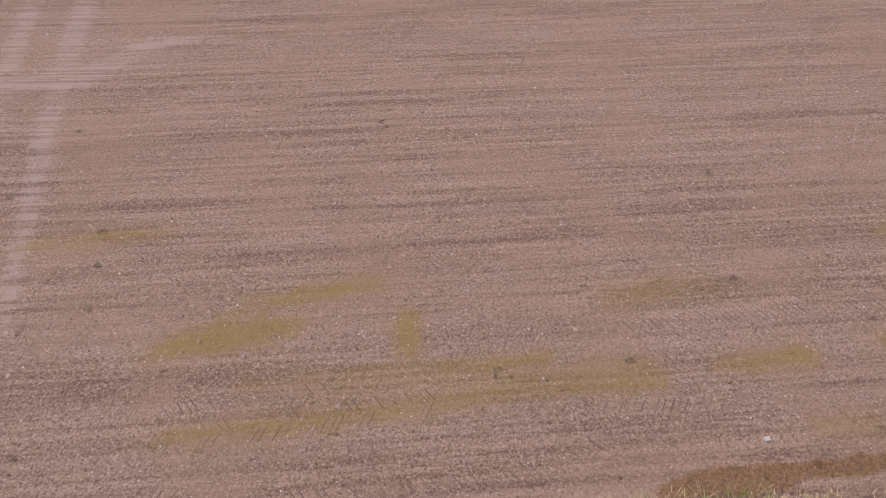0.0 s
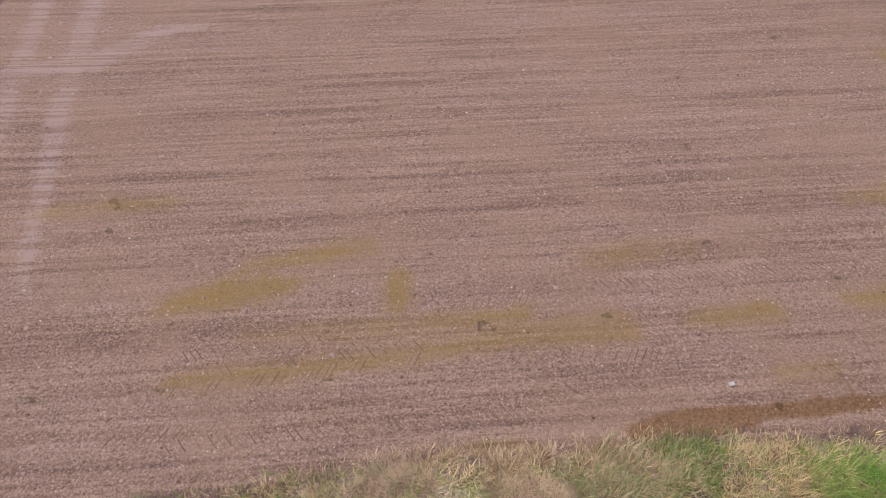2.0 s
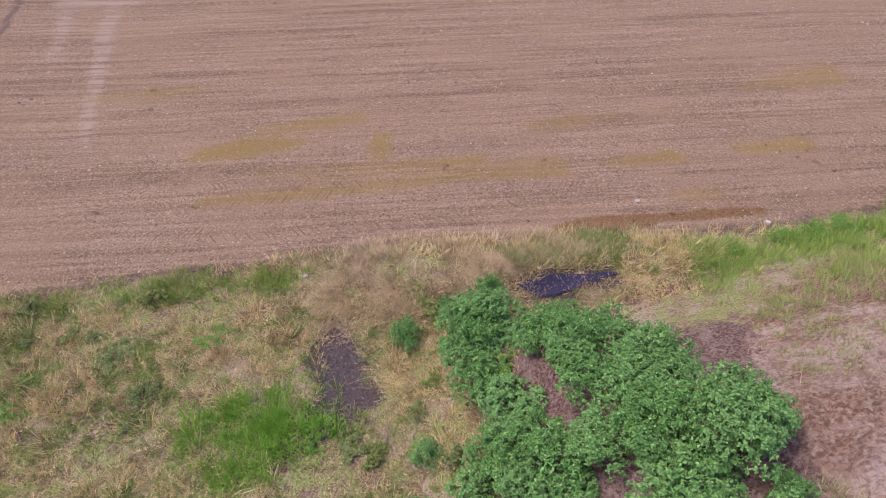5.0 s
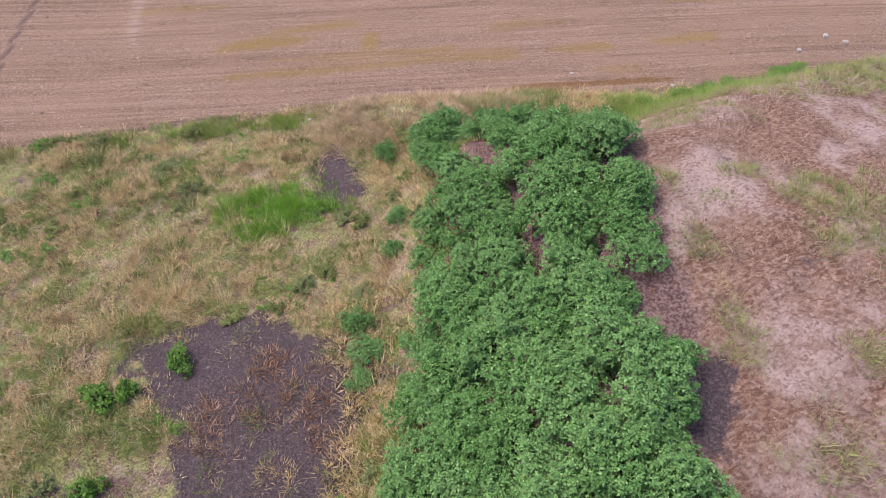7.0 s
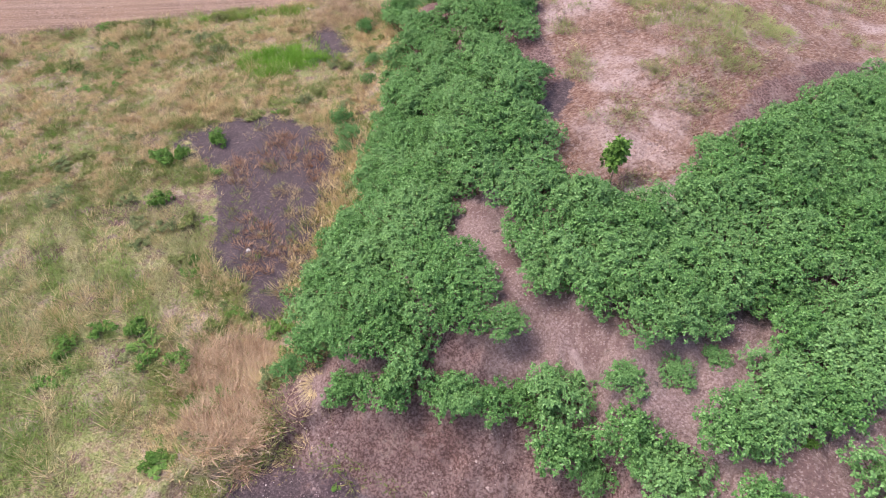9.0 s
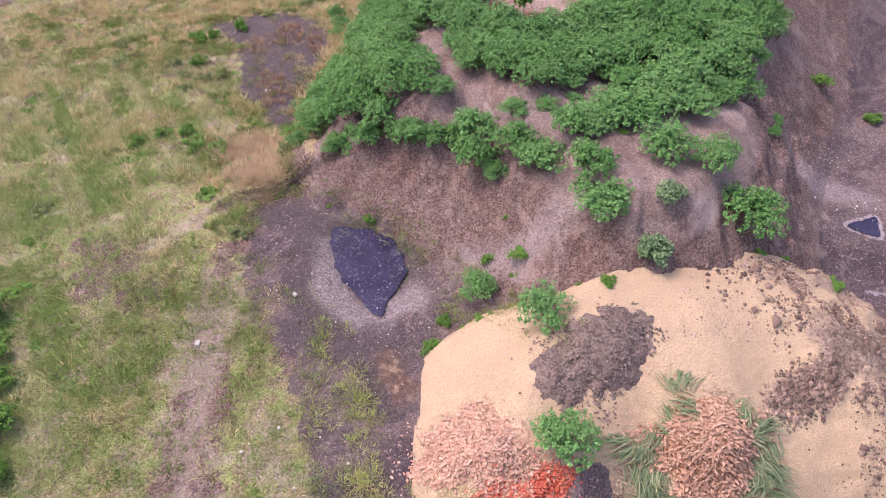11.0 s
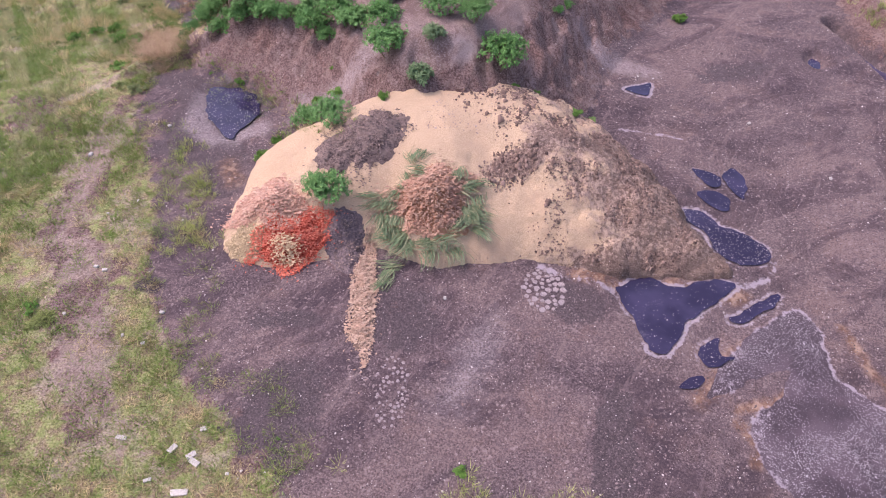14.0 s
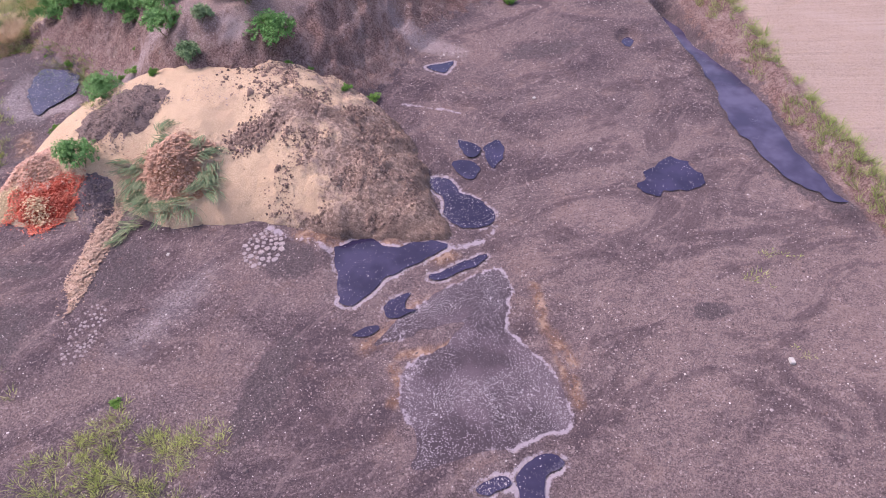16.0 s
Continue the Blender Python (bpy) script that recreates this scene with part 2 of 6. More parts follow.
# ---------------------------------------------------------------- materials
class Shade:
    """A small builder for one node material."""

    def __init__(self, name, rough=0.9, spec=0.25):
        self.mat = bpy.data.materials.new(name)
        self.mat.use_nodes = True
        self.t = self.mat.node_tree
        self.out = self.t.nodes["Principled BSDF"]
        self.set("Roughness", rough)
        self.set("Specular IOR Level", spec)
        self.coord = self.t.nodes.new("ShaderNodeTexCoord").outputs["Object"]

    def set(self, key, value):
        if isinstance(value, bpy.types.NodeSocket):
            self.t.links.new(value, self.out.inputs[key])
        else:
            self.out.inputs[key].default_value = value

    def wire(self, node, **inputs):
        for key, value in inputs.items():
            at = node.inputs[int(key[1:])] if key[0] == "i" and key[1:].isdigit() else node.inputs[key]
            if isinstance(value, bpy.types.NodeSocket):
                self.t.links.new(value, at)
            else:
                at.default_value = value
        return node

    def noise(self, size, detail=4.0, rough=0.6, stretch=None, turn=0.0, seed=0.0, distort=0.0):
        """Noise of that feature size in metres, 0 to 1."""
        m = self.t.nodes.new("ShaderNodeMapping")
        m.inputs["Location"].default_value = (seed, seed * 0.7, 0)
        m.inputs["Rotation"].default_value = (0, 0, radians(turn))
        m.vector_type = 'TEXTURE'
        m.inputs["Scale"].default_value = tuple(1 / v for v in stretch) if stretch else (1, 1, 1)
        self.t.links.new(self.coord, m.inputs["Vector"])
        n = self.t.nodes.new("ShaderNodeTexNoise")
        self.wire(n, Vector=m.outputs[0], Scale=1.0 / size, Detail=detail, Roughness=rough, Distortion=distort)
        return n.outputs["Fac"]

    def cells(self, size, what="Distance", kind="F1", seed=0.0):
        n = self.t.nodes.new("ShaderNodeTexVoronoi")
        n.feature = kind
        m = self.t.nodes.new("ShaderNodeMapping")
        m.inputs["Location"].default_value = (seed, seed, 0)
        self.t.links.new(self.coord, m.inputs["Vector"])
        self.wire(n, Vector=m.outputs[0], Scale=1.0 / size)
        return n.outputs[what]

    def crumbs(self, size, seed=0.0):
        """A chance value for each crumb of about that size in metres."""
        n = self.t.nodes.new("ShaderNodeSeparateColor")
        self.wire(n, Color=self.cells(size, "Color", seed=seed))
        return n.outputs[0]

    def ramp(self, fac, lo, hi, a=0.0, b=1.0):
        n = self.t.nodes.new("ShaderNodeMapRange")
        n.interpolation_type = 'SMOOTHSTEP'
        self.wire(n, i0=fac, i1=lo, i2=hi, i3=a, i4=b)
        return n.outputs[0]

    def math(self, op, a, b=0.0):
        n = self.t.nodes.new("ShaderNodeMath")
        n.operation = op
        self.wire(n, i0=a, i1=b)
        return n.outputs[0]

    def mix(self, fac, a, b, how='MIX'):
        n = self.t.nodes.new("ShaderNodeMix")
        n.data_type, n.blend_type = 'RGBA', how
        for at, v in ((n.inputs[0], fac), (n.inputs[6], a), (n.inputs[7], b)):
            if isinstance(v, bpy.types.NodeSocket):
                self.t.links.new(v, at)
            else:
                at.default_value = v if isinstance(v, float) else (*v, 1.0)
        return n.outputs[2]

    def attr(self, name):
        n = self.t.nodes.new("ShaderNodeAttribute")
        n.attribute_name = name
        return n.outputs["Fac"]

    def island(self):
        return self.t.nodes.new("ShaderNodeNewGeometry").outputs["Random Per Island"]

    def object_random(self):
        return self.t.nodes.new("ShaderNodeObjectInfo").outputs["Random"]

    def bump(self, height, strength, distance):
        n = self.t.nodes.new("ShaderNodeBump")
        self.wire(n, Height=height, Strength=strength, Distance=distance)
        self.set("Normal", n.outputs[0])

    def done(self, color):
        self.set("Base Color", color)
        return self.mat


def grains(name, dark, light, grain=0.05, patch=0.6, rough=0.95, deep=0.02, extra=None, spec=0.2):
    """Loose stuff: soil, meal, chips; two sizes of variation and a relief."""
    s = Shade(name, rough, spec)
    fine, broad = s.noise(grain, 5, 0.7), s.noise(patch, 3, 0.6, seed=4.0)
    c = s.mix(s.ramp(fine, 0.41, 0.6), dark, light)
    mid = tuple((a + b) / 2 for a, b in zip(dark, light))
    c = s.mix(s.ramp(broad, 0.4, 0.65, 0.0, 0.6), c, extra or mid)
    s.bump(fine, 0.7, deep)
    return s.done(c)


def leafy(name, deep, bright, tip, rough=0.68):
    """Leaves: each one its own tone, plants a little different from each other."""
    s = Shade(name, rough, 0.2)
    c = s.mix(s.island(), deep, bright)
    c = s.mix(s.ramp(s.island(), 0.9, 0.97), c, tip)
    c = s.mix(s.ramp(s.object_random(), 0.0, 1.0, 0.0, 0.35), c, tip)
    c = s.mix(s.ramp(s.noise(0.03, 2), 0.35, 0.7, 0.0, 0.3), c, deep)
    s.set("Subsurface Weight", 0.0)
    return s.done(c)


def blades(name, a, b, c3):
    """Grass blades: colour drifts from tuft to tuft and from blade to blade."""
    s = Shade(name, 0.75, 0.2)
    c = s.mix(s.ramp(s.noise(0.5, 3, seed=2.0), 0.35, 0.65), a, b)
    c = s.mix(s.ramp(s.island(), 0.45, 1.0, 0.0, 0.8), c, c3)
    return s.done(c)


def tones(name, a, b):
    s = Shade(name, 0.9, 0.2)
    return s.done(s.mix(s.island(), a, b))


def meadow_blades():
    """Meadow grass in patches of straw, olive, fresh green and rusty dead stalks."""
    s = Shade("meadow_blade", 0.75, 0.2)
    at = s.t.nodes.new("ShaderNodeSeparateXYZ")
    s.wire(at, Vector=s.coord)
    n1, n2 = s.noise(1.5, 5, 0.65, seed=2, distort=0.4), s.noise(0.5, 4, 0.65, seed=30)
    lane = s.noise(0.75, 4, 0.6, stretch=(1.0, 0.05, 1), turn=32, seed=33)
    n1 = s.math('ADD', n1, s.ramp(at.outputs[1], -4.0, 2.0, -0.02, 0.065))
    c = s.mix(s.ramp(n1, 0.49, 0.56), (0.165, 0.23, 0.050), (0.64, 0.485, 0.275))
    c = s.mix(s.ramp(n2, 0.54, 0.60, 0.0, 0.8), c, (0.165, 0.29, 0.048))
    c = s.mix(s.ramp(n2, 0.45, 0.38, 0.0, 0.75), c, (0.27, 0.155, 0.10))
    strip = s.mix(s.ramp(lane, 0.42, 0.57), (0.225, 0.335, 0.085), (0.54, 0.51, 0.27))
    fade = s.math('MULTIPLY', s.ramp(at.outputs[0], -3.2, -5.0), s.ramp(at.outputs[1], -1.0, -5.0))
    c = s.mix(s.math('MULTIPLY', fade, 0.9), c, strip)
    c = s.mix(s.math('MULTIPLY', s.ramp(at.outputs[1], -11.0, -14.0), s.ramp(n1, 0.46, 0.60, 0.45, 0.1)), c, (0.20, 0.29, 0.075))
    c = s.mix(s.ramp(s.island(), 0.6, 1.0, 0.0, 0.5), c, (0.50, 0.42, 0.21))
    c = s.mix(s.ramp(s.island(), 0.32, 0.0, 0.0, 0.65), c, (0.11, 0.10, 0.036))
    return s.done(c)


def ground_material():
    s = Shade("soil", 0.95, 0.2)
    fine, mid, broad = s.noise(0.05, 6, 0.7), s.noise(0.35, 5, 0.65, seed=3), s.noise(1.9, 4, 0.6, seed=8)
    fringe = s.math('MULTIPLY', s.math('SUBTRACT', s.noise(0.55, 8, 0.75, seed=11), 0.5), 2.6)

    def mask(name, sharp=0.12, ragged=0.55):
        v = s.math('ADD', s.attr(name), s.math('MULTIPLY', fringe, ragged))
        return s.ramp(v, 0.5 - sharp, 0.5 + sharp)
    # brown mauve tipped soil
    runs = s.noise(1.2, 7, 0.68, stretch=(1.0, 0.5, 1), seed=61, distort=0.8)
    c = s.mix(s.ramp(fine, 0.42, 0.59), (0.095, 0.054, 0.049), (0.24, 0.158, 0.146))
    c = s.mix(s.ramp(runs, 0.53, 0.64, 0.0, 0.65), c, s.mix(s.ramp(fine, 0.40, 0.6), (0.21, 0.142, 0.132), (0.36, 0.265, 0.252)))
    c = s.mix(s.ramp(runs, 0.47, 0.37, 0.0, 0.75), c, s.mix(s.ramp(fine, 0.42, 0.6), (0.10, 0.055, 0.048), (0.215, 0.125, 0.11)))
    c = s.mix(s.ramp(mid, 0.54, 0.61, 0.0, 0.35), c, (0.32, 0.23, 0.215))
    bits, tiny = s.crumbs(0.055), s.crumbs(0.027, 3.0)
    c = s.mix(s.ramp(bits, 0.76, 1.0, 0.0, 0.32), c, (0.36, 0.265, 0.25))
    c = s.mix(s.ramp(bits, 0.25, 0.0, 0.0, 0.4), c, (0.075, 0.043, 0.039))
    dry = s.mix(s.ramp(fine, 0.36, 0.64), (0.185, 0.122, 0.112), (0.32, 0.23, 0.215))
    dry = s.mix(s.ramp(runs, 0.48, 0.38, 0.0, 0.7), dry, (0.15, 0.092, 0.083))
    dry = s.mix(s.ramp(s.noise(1.7, 6, 0.66, seed=87, distort=0.5), 0.55, 0.66, 0.0, 0.7), dry, (0.44, 0.34, 0.33))
    dry = s.mix(s.ramp(tiny, 0.75, 1.0, 0.0, 0.5), dry, (0.45, 0.35, 0.335))
    dry = s.mix(s.ramp(tiny, 0.25, 0.0, 0.0, 0.5), dry, (0.13, 0.083, 0.076))
    c = s.mix(mask("dry", 0.25, 0.6), c, dry)
    # undergrowth: litter of the rough grass
    litter = s.mix(s.ramp(fine, 0.34, 0.66), (0.15, 0.115, 0.065), (0.36, 0.29, 0.165))
    litter = s.mix(s.ramp(mid, 0.46, 0.56, 0.0, 0.8), litter, s.mix(s.ramp(fine, 0.36, 0.64), (0.17, 0.215, 0.065), (0.33, 0.36, 0.135)))
    litter = s.mix(s.ramp(mid, 0.45, 0.38, 0.0, 0.7), litter, s.mix(s.ramp(fine, 0.36, 0.64), (0.13, 0.078, 0.066), (0.28, 0.195, 0.165)))
    litter = s.mix(s.ramp(s.noise(1.6, 6, 0.7, seed=63), 0.52, 0.62, 0.0, 0.65), litter, s.mix(s.ramp(fine, 0.32, 0.68), (0.34, 0.25, 0.215), (0.48, 0.37, 0.32)))
    litter = s.mix(s.ramp(tiny, 0.7, 1.0, 0.0, 0.5), litter, (0.46, 0.38, 0.26))
    litter = s.mix(s.ramp(tiny, 0.3, 0.0, 0.0, 0.6), litter, (0.085, 0.062, 0.036))
    c = s.mix(mask("litter", 0.15, 1.1), c, litter)
    trodden = s.mix(s.ramp(fine, 0.36, 0.64), (0.24, 0.175, 0.145), (0.41, 0.315, 0.27))
    trodden = s.mix(s.ramp(mid, 0.47, 0.38, 0.0, 0.6), trodden, (0.22, 0.16, 0.13))
    c = s.mix(s.math('MULTIPLY', mask("strip", 0.35, 1.5), 0.75), c, trodden)
    # pale dried mound with fibrous brown
    fib = s.noise(0.07, 8, 0.78, stretch=(0.5, 1.1, 1), turn=25, seed=5, distort=0.5)
    patchy = s.noise(2.3, 7, 0.62, seed=17, distort=0.7)
    thatch = s.mix(s.ramp(fib, 0.40, 0.60), (0.135, 0.070, 0.050), (0.31, 0.195, 0.150))
    dust = s.mix(s.ramp(fine, 0.36, 0.64), (0.33, 0.235, 0.210), (0.47, 0.36, 0.335))
    pale = s.mix(s.ramp(patchy, 0.48, 0.64), thatch, dust)
    pale = s.mix(s.ramp(fib, 0.55, 0.66, 0.0, 0.4), pale, (0.42, 0.32, 0.28))
    pale = s.mix(s.ramp(fib, 0.46, 0.38, 0.0, 0.55), pale, (0.15, 0.080, 0.058))
    pale = s.mix(s.ramp(s.noise(0.9, 7, 0.72, seed=65), 0.50, 0.62, 0.0, 0.6), pale, s.mix(s.ramp(fib, 0.4, 0.6), (0.15, 0.078, 0.055), (0.30, 0.185, 0.135)))
    pale = s.mix(s.ramp(bits, 0.7, 1.0, 0.0, 0.4), pale, (0.46, 0.36, 0.32))
    pale = s.mix(s.ramp(bits, 0.3, 0.0, 0.0, 0.5), pale, (0.14, 0.075, 0.055))
    c = s.mix(mask("pale"), c, pale)
    # dark gravelly yard
    grit = s.cells(0.05)
    dark = s.mix(s.ramp(fine, 0.30, 0.70), (0.080, 0.055, 0.059), (0.180, 0.125, 0.128))
    dust = s.noise(0.030, 6, 0.85, seed=91)
    ripple = s.noise(0.16, 5, 0.7, stretch=(0.4, 1.0, 1), turn=8, seed=97, distort=0.4)
    dark = s.mix(s.ramp(ripple, 0.54, 0.62, 0.0, 0.35), dark, (0.23, 0.165, 0.162))
    dark = s.mix(s.ramp(ripple, 0.46, 0.38, 0.0, 0.4), dark, (0.058, 0.039, 0.042))
    dark = s.mix(s.ramp(dust, 0.53, 0.61, 0.0, 0.75), dark, (0.34, 0.26, 0.26))
    dark = s.mix(s.ramp(dust, 0.47, 0.40, 0.0, 0.7), dark, (0.040, 0.027, 0.030))
    dark = s.mix(s.ramp(grit, 0.12, 0.02, 0.0, 0.7), dark, (0.34, 0.28, 0.29))
    dark = s.mix(s.ramp(mid, 0.5, 0.62, 0.0, 0.4), dark, (0.17, 0.118, 0.118))
    streak = s.noise(0.9, 5, 0.65, stretch=(0.35, 1.0, 1), turn=35, seed=15)
    dark = s.mix(s.ramp(streak, 0.5, 0.6, 0.0, 0.6), dark, (0.066, 0.046, 0.055))
    dark = s.mix(s.ramp(broad, 0.49, 0.62, 0.0, 0.45), dark, (0.185, 0.125, 0.122))
    stain = s.noise(3.6, 3, 0.5, stretch=(0.7, 1.2, 1), turn=20, seed=41, distort=0.9)
    coarse = s.noise(0.12, 7, 0.75, seed=71)
    dark = s.mix(s.math('MULTIPLY', s.ramp(coarse, 0.54, 0.63, 0.0, 0.7), s.ramp(streak, 0.46, 0.56)), dark, (0.27, 0.195, 0.19))
    dark = s.mix(s.ramp(s.noise(1.1, 6, 0.7, seed=93, distort=0.6), 0.52, 0.64, 0.0, 0.4), dark, (0.20, 0.125, 0.105))
    dark = s.mix(s.ramp(stain, 0.48, 0.38, 0.0, 0.6), dark, s.mix(s.ramp(fine, 0.42, 0.6), (0.040, 0.027, 0.036), (0.105, 0.074, 0.086)))
    dark = s.mix(s.ramp(stain, 0.53, 0.63, 0.0, 0.5), dark, s.mix(s.ramp(fine, 0.42, 0.6), (0.145, 0.097, 0.094), (0.27, 0.19, 0.18)))
    dark = s.mix(s.math('MULTIPLY', s.attr("dusty"), s.math('MULTIPLY', s.ramp(dust, 0.43, 0.55, 0.1, 0.95), s.ramp(ripple, 0.42, 0.56, 0.45, 1.0))), dark, (0.255, 0.178, 0.168))
    dark = s.mix(s.ramp(tiny, 0.64, 1.0, 0.0, 0.42), dark, (0.32, 0.237, 0.235))
    dark = s.mix(s.ramp(tiny, 0.36, 0.0, 0.0, 0.5), dark, (0.040, 0.027, 0.031))
    dark = s.mix(s.ramp(s.noise(2.4, 6, 0.7, stretch=(0.5, 1.1, 1), turn=25, seed=43, distort=1.2), 0.50, 0.40, 0.0, 0.6), dark, (0.052, 0.035, 0.046))
    dark = s.mix(s.ramp(s.noise(0.22, 6, 0.75, stretch=(0.12, 1.0, 1), turn=62, seed=47, distort=0.3), 0.56, 0.64, 0.0, 0.4), dark, (0.25, 0.18, 0.172))
    dark = s.mix(s.math('MULTIPLY', s.ramp(bits, 0.80, 1.0, 0.0, 0.6), s.ramp(mid, 0.45, 0.6)), dark, (0.36, 0.275, 0.27))
    yard = mask("yard", 0.12, 1.2)
    c = s.mix(yard, c, dark)
    # dark damp mud
    mud = s.mix(s.ramp(fine, 0.30, 0.70), (0.052, 0.037, 0.043), (0.110, 0.080, 0.087))
    mud = s.mix(s.ramp(s.noise(0.02, 5, 0.8, seed=95), 0.56, 0.66, 0.0, 0.7), mud, (0.20, 0.165, 0.16))
    mud = s.mix(s.ramp(tiny, 0.72, 1.0, 0.0, 0.6), mud, (0.20, 0.15, 0.15))
    mud = s.mix(s.ramp(tiny, 0.3, 0.0, 0.0, 0.5), mud, (0.032, 0.022, 0.026))
    wet = mask("mud", 0.2, 1.2)
    c = s.mix(wet, c, mud)
    # rust and salt stains
    c = s.mix(s.math('MULTIPLY', mask("rust", 0.4), s.ramp(mid, 0.35, 0.65, 0.15, 0.75)), c, s.mix(s.ramp(mid, 0.5, 0.6), (0.25, 0.125, 0.06), (0.42, 0.27, 0.19)))
    spots = s.ramp(s.noise(0.05, 6, 0.8, seed=7), 0.44, 0.58, 0.15, 1.0)
    c = s.mix(s.math('MULTIPLY', mask("salt", 0.45), s.math('MULTIPLY', spots, 0.8)), c, (0.40, 0.33, 0.34))
    # thin salty film with drying dots, and the white rims of the puddles
    film = mask("film", 0.10, 0.25)
    dots = s.ramp(s.cells(0.043, seed=2), 0.20, 0.36, 1.0, 0.0)
    sheen = s.mix(s.ramp(s.noise(1.4, 4, 0.55, seed=73), 0.42, 0.62), (0.066, 0.046, 0.058), (0.120, 0.086, 0.103))
    sheen = s.mix(s.math('MULTIPLY', dots, s.ramp(s.noise(1.3, 4, 0.6, seed=31), 0.42, 0.60, 0.10, 0.85)), sheen, (0.50, 0.43, 0.475))
    c = s.mix(film, c, sheen)
    c = s.mix(s.ramp(s.math('ADD', s.math('MULTIPLY', s.attr("rim"), s.ramp(s.noise(0.7, 4, 0.6, seed=75), 0.38, 0.52, 0.6, 1.15)), s.math('MULTIPLY', s.math('SUBTRACT', s.noise(0.12, 5, 0.7, seed=23), 0.5), 2.4)), 0.5, 1.0, 0.0, 0.8), c, (0.40, 0.335, 0.375))
    # ploughed field
    rows = s.noise(0.15, 5, 0.66, stretch=(0.014, 1.0, 1), turn=ROW_TURN, seed=6)
    bands = s.noise(1.3, 3, 0.55, stretch=(0.03, 1.0, 1), turn=ROW_TURN, seed=9)
    lines = s.noise(0.34, 3, 0.6, stretch=(0.008, 1.0, 1), turn=ROW_TURN, seed=81)
    clod = s.noise(0.06, 6, 0.82, seed=1)
    f = s.mix(s.ramp(rows, 0.40, 0.60), (0.205, 0.130, 0.092), (0.33, 0.222, 0.166))
    f = s.mix(s.ramp(bands, 0.42, 0.62, 0.0, 0.6), f, (0.285, 0.193, 0.152))
    f = s.mix(s.ramp(bands, 0.42, 0.32, 0.0, 0.5), f, (0.215, 0.135, 0.10))
    f = s.mix(s.ramp(lines, 0.44, 0.37, 0.0, 0.62), f, (0.14, 0.086, 0.064))
    f = s.mix(s.ramp(lines, 0.57, 0.64, 0.0, 0.35), f, (0.40, 0.285, 0.23))
    f = s.mix(s.ramp(clod, 0.53, 0.60, 0.0, 0.75), f, (0.48, 0.345, 0.28))
    f = s.mix(s.ramp(clod, 0.47, 0.40, 0.0, 0.8), f, (0.085, 0.050, 0.037))
    f = s.mix(s.ramp(tiny, 0.66, 1.0, 0.0, 0.42), f, (0.45, 0.315, 0.245))
    f = s.mix(s.ramp(tiny, 0.34, 0.0, 0.0, 0.42), f, (0.12, 0.072, 0.053))
    f = s.mix(s.ramp(s.noise(3.5, 3, seed=19), 0.45, 0.62, 0.0, 0.35), f, (0.30, 0.195, 0.135))
    f = s.mix(s.math('MULTIPLY', mask("track", 0.3, 0.8), s.ramp(rows, 0.42, 0.56, 0.15, 0.75)), f, (0.38, 0.285, 0.25))
    f = s.mix(s.math('MULTIPLY', s.attr("far"), s.ramp(clod, 0.4, 0.6, 0.5, 0.85)), f, (0.40, 0.305, 0.265))
    f = s.mix(s.math('MULTIPLY', mask("algae", 0.6, 0.5), s.ramp(bands, 0.38, 0.54, 0.35, 0.75)), f, (0.25, 0.165, 0.045))
    f = s.mix(s.math('MULTIPLY', mask("puddle", 0.3, 0.5), 0.75), f, s.mix(s.ramp(clod, 0.40, 0.60), (0.13, 0.068, 0.028), (0.23, 0.12, 0.045)))
    f = s.mix(s.math('MULTIPLY', s.ramp(s.attr("furrow"), 0.3, 0.8), 0.8), f, (0.14, 0.095, 0.085))
    plough = mask("field", 0.25, 0.5)
    c = s.mix(plough, c, f)
    h = s.math('ADD', s.math('MULTIPLY', fine, 0.6), s.math('MULTIPLY', mid, 1.0))
    h = s.math('ADD', h, s.math('MULTIPLY', s.math('MULTIPLY', s.math('ADD', rows, lines), plough), 1.2))
    h = s.math('ADD', h, s.math('MULTIPLY', clod, 0.5))
    h = s.math('MULTIPLY', h, s.math('SUBTRACT', 1.0, s.math('MULTIPLY', yard, 0.62)))
    h = s.math('ADD', h, s.math('MULTIPLY', s.math('MULTIPLY', s.math('ADD', ripple, dust), yard), 0.5))
    s.bump(h, 0.9, 0.07)
    gloss = s.math('MAXIMUM', s.math('MULTIPLY', wet, s.ramp(mid, 0.4, 0.6, 0.1, 0.3)), s.math('MULTIPLY', film, 0.3))
    s.set("Roughness", s.math('SUBTRACT', 0.95, gloss))
    return s.done(c)


# ---------------------------------------------------------------- the ground, one sheet to the horizon
YARD = outline([(-1.6, -11.2), (0.6, -11.2), (4, -14), (8, -16), (13.4, -13.5), (15, -9), (18, -5), (20, 2), (25.0, 4), (25.4, -6), (27, -11), (28.6, -18), (30.3, -24),
                (31, -32), (26, -45), (14, -48), (6.4, -40), (6.2, -28), (5.2, -25.3), (3.6, -24.2), (2.3, -22.4), (1.3, -20.4), (0.6, -17.5), (-1.2, -14.5)], 4)
MUD_W = outline([(-5.9, 0.25), (-5.0, 1.1), (-3.4, 1.05), (-1.6, 0.55), (-0.6, -0.3), (-0.85, -2.0), (-1.15, -4.6), (-1.5, -6.2), (-1.95, -6.9), (-2.6, -5.9), (-3.3, -4.7), (-4.05, -2.5), (-5.2, -0.8)], 5)
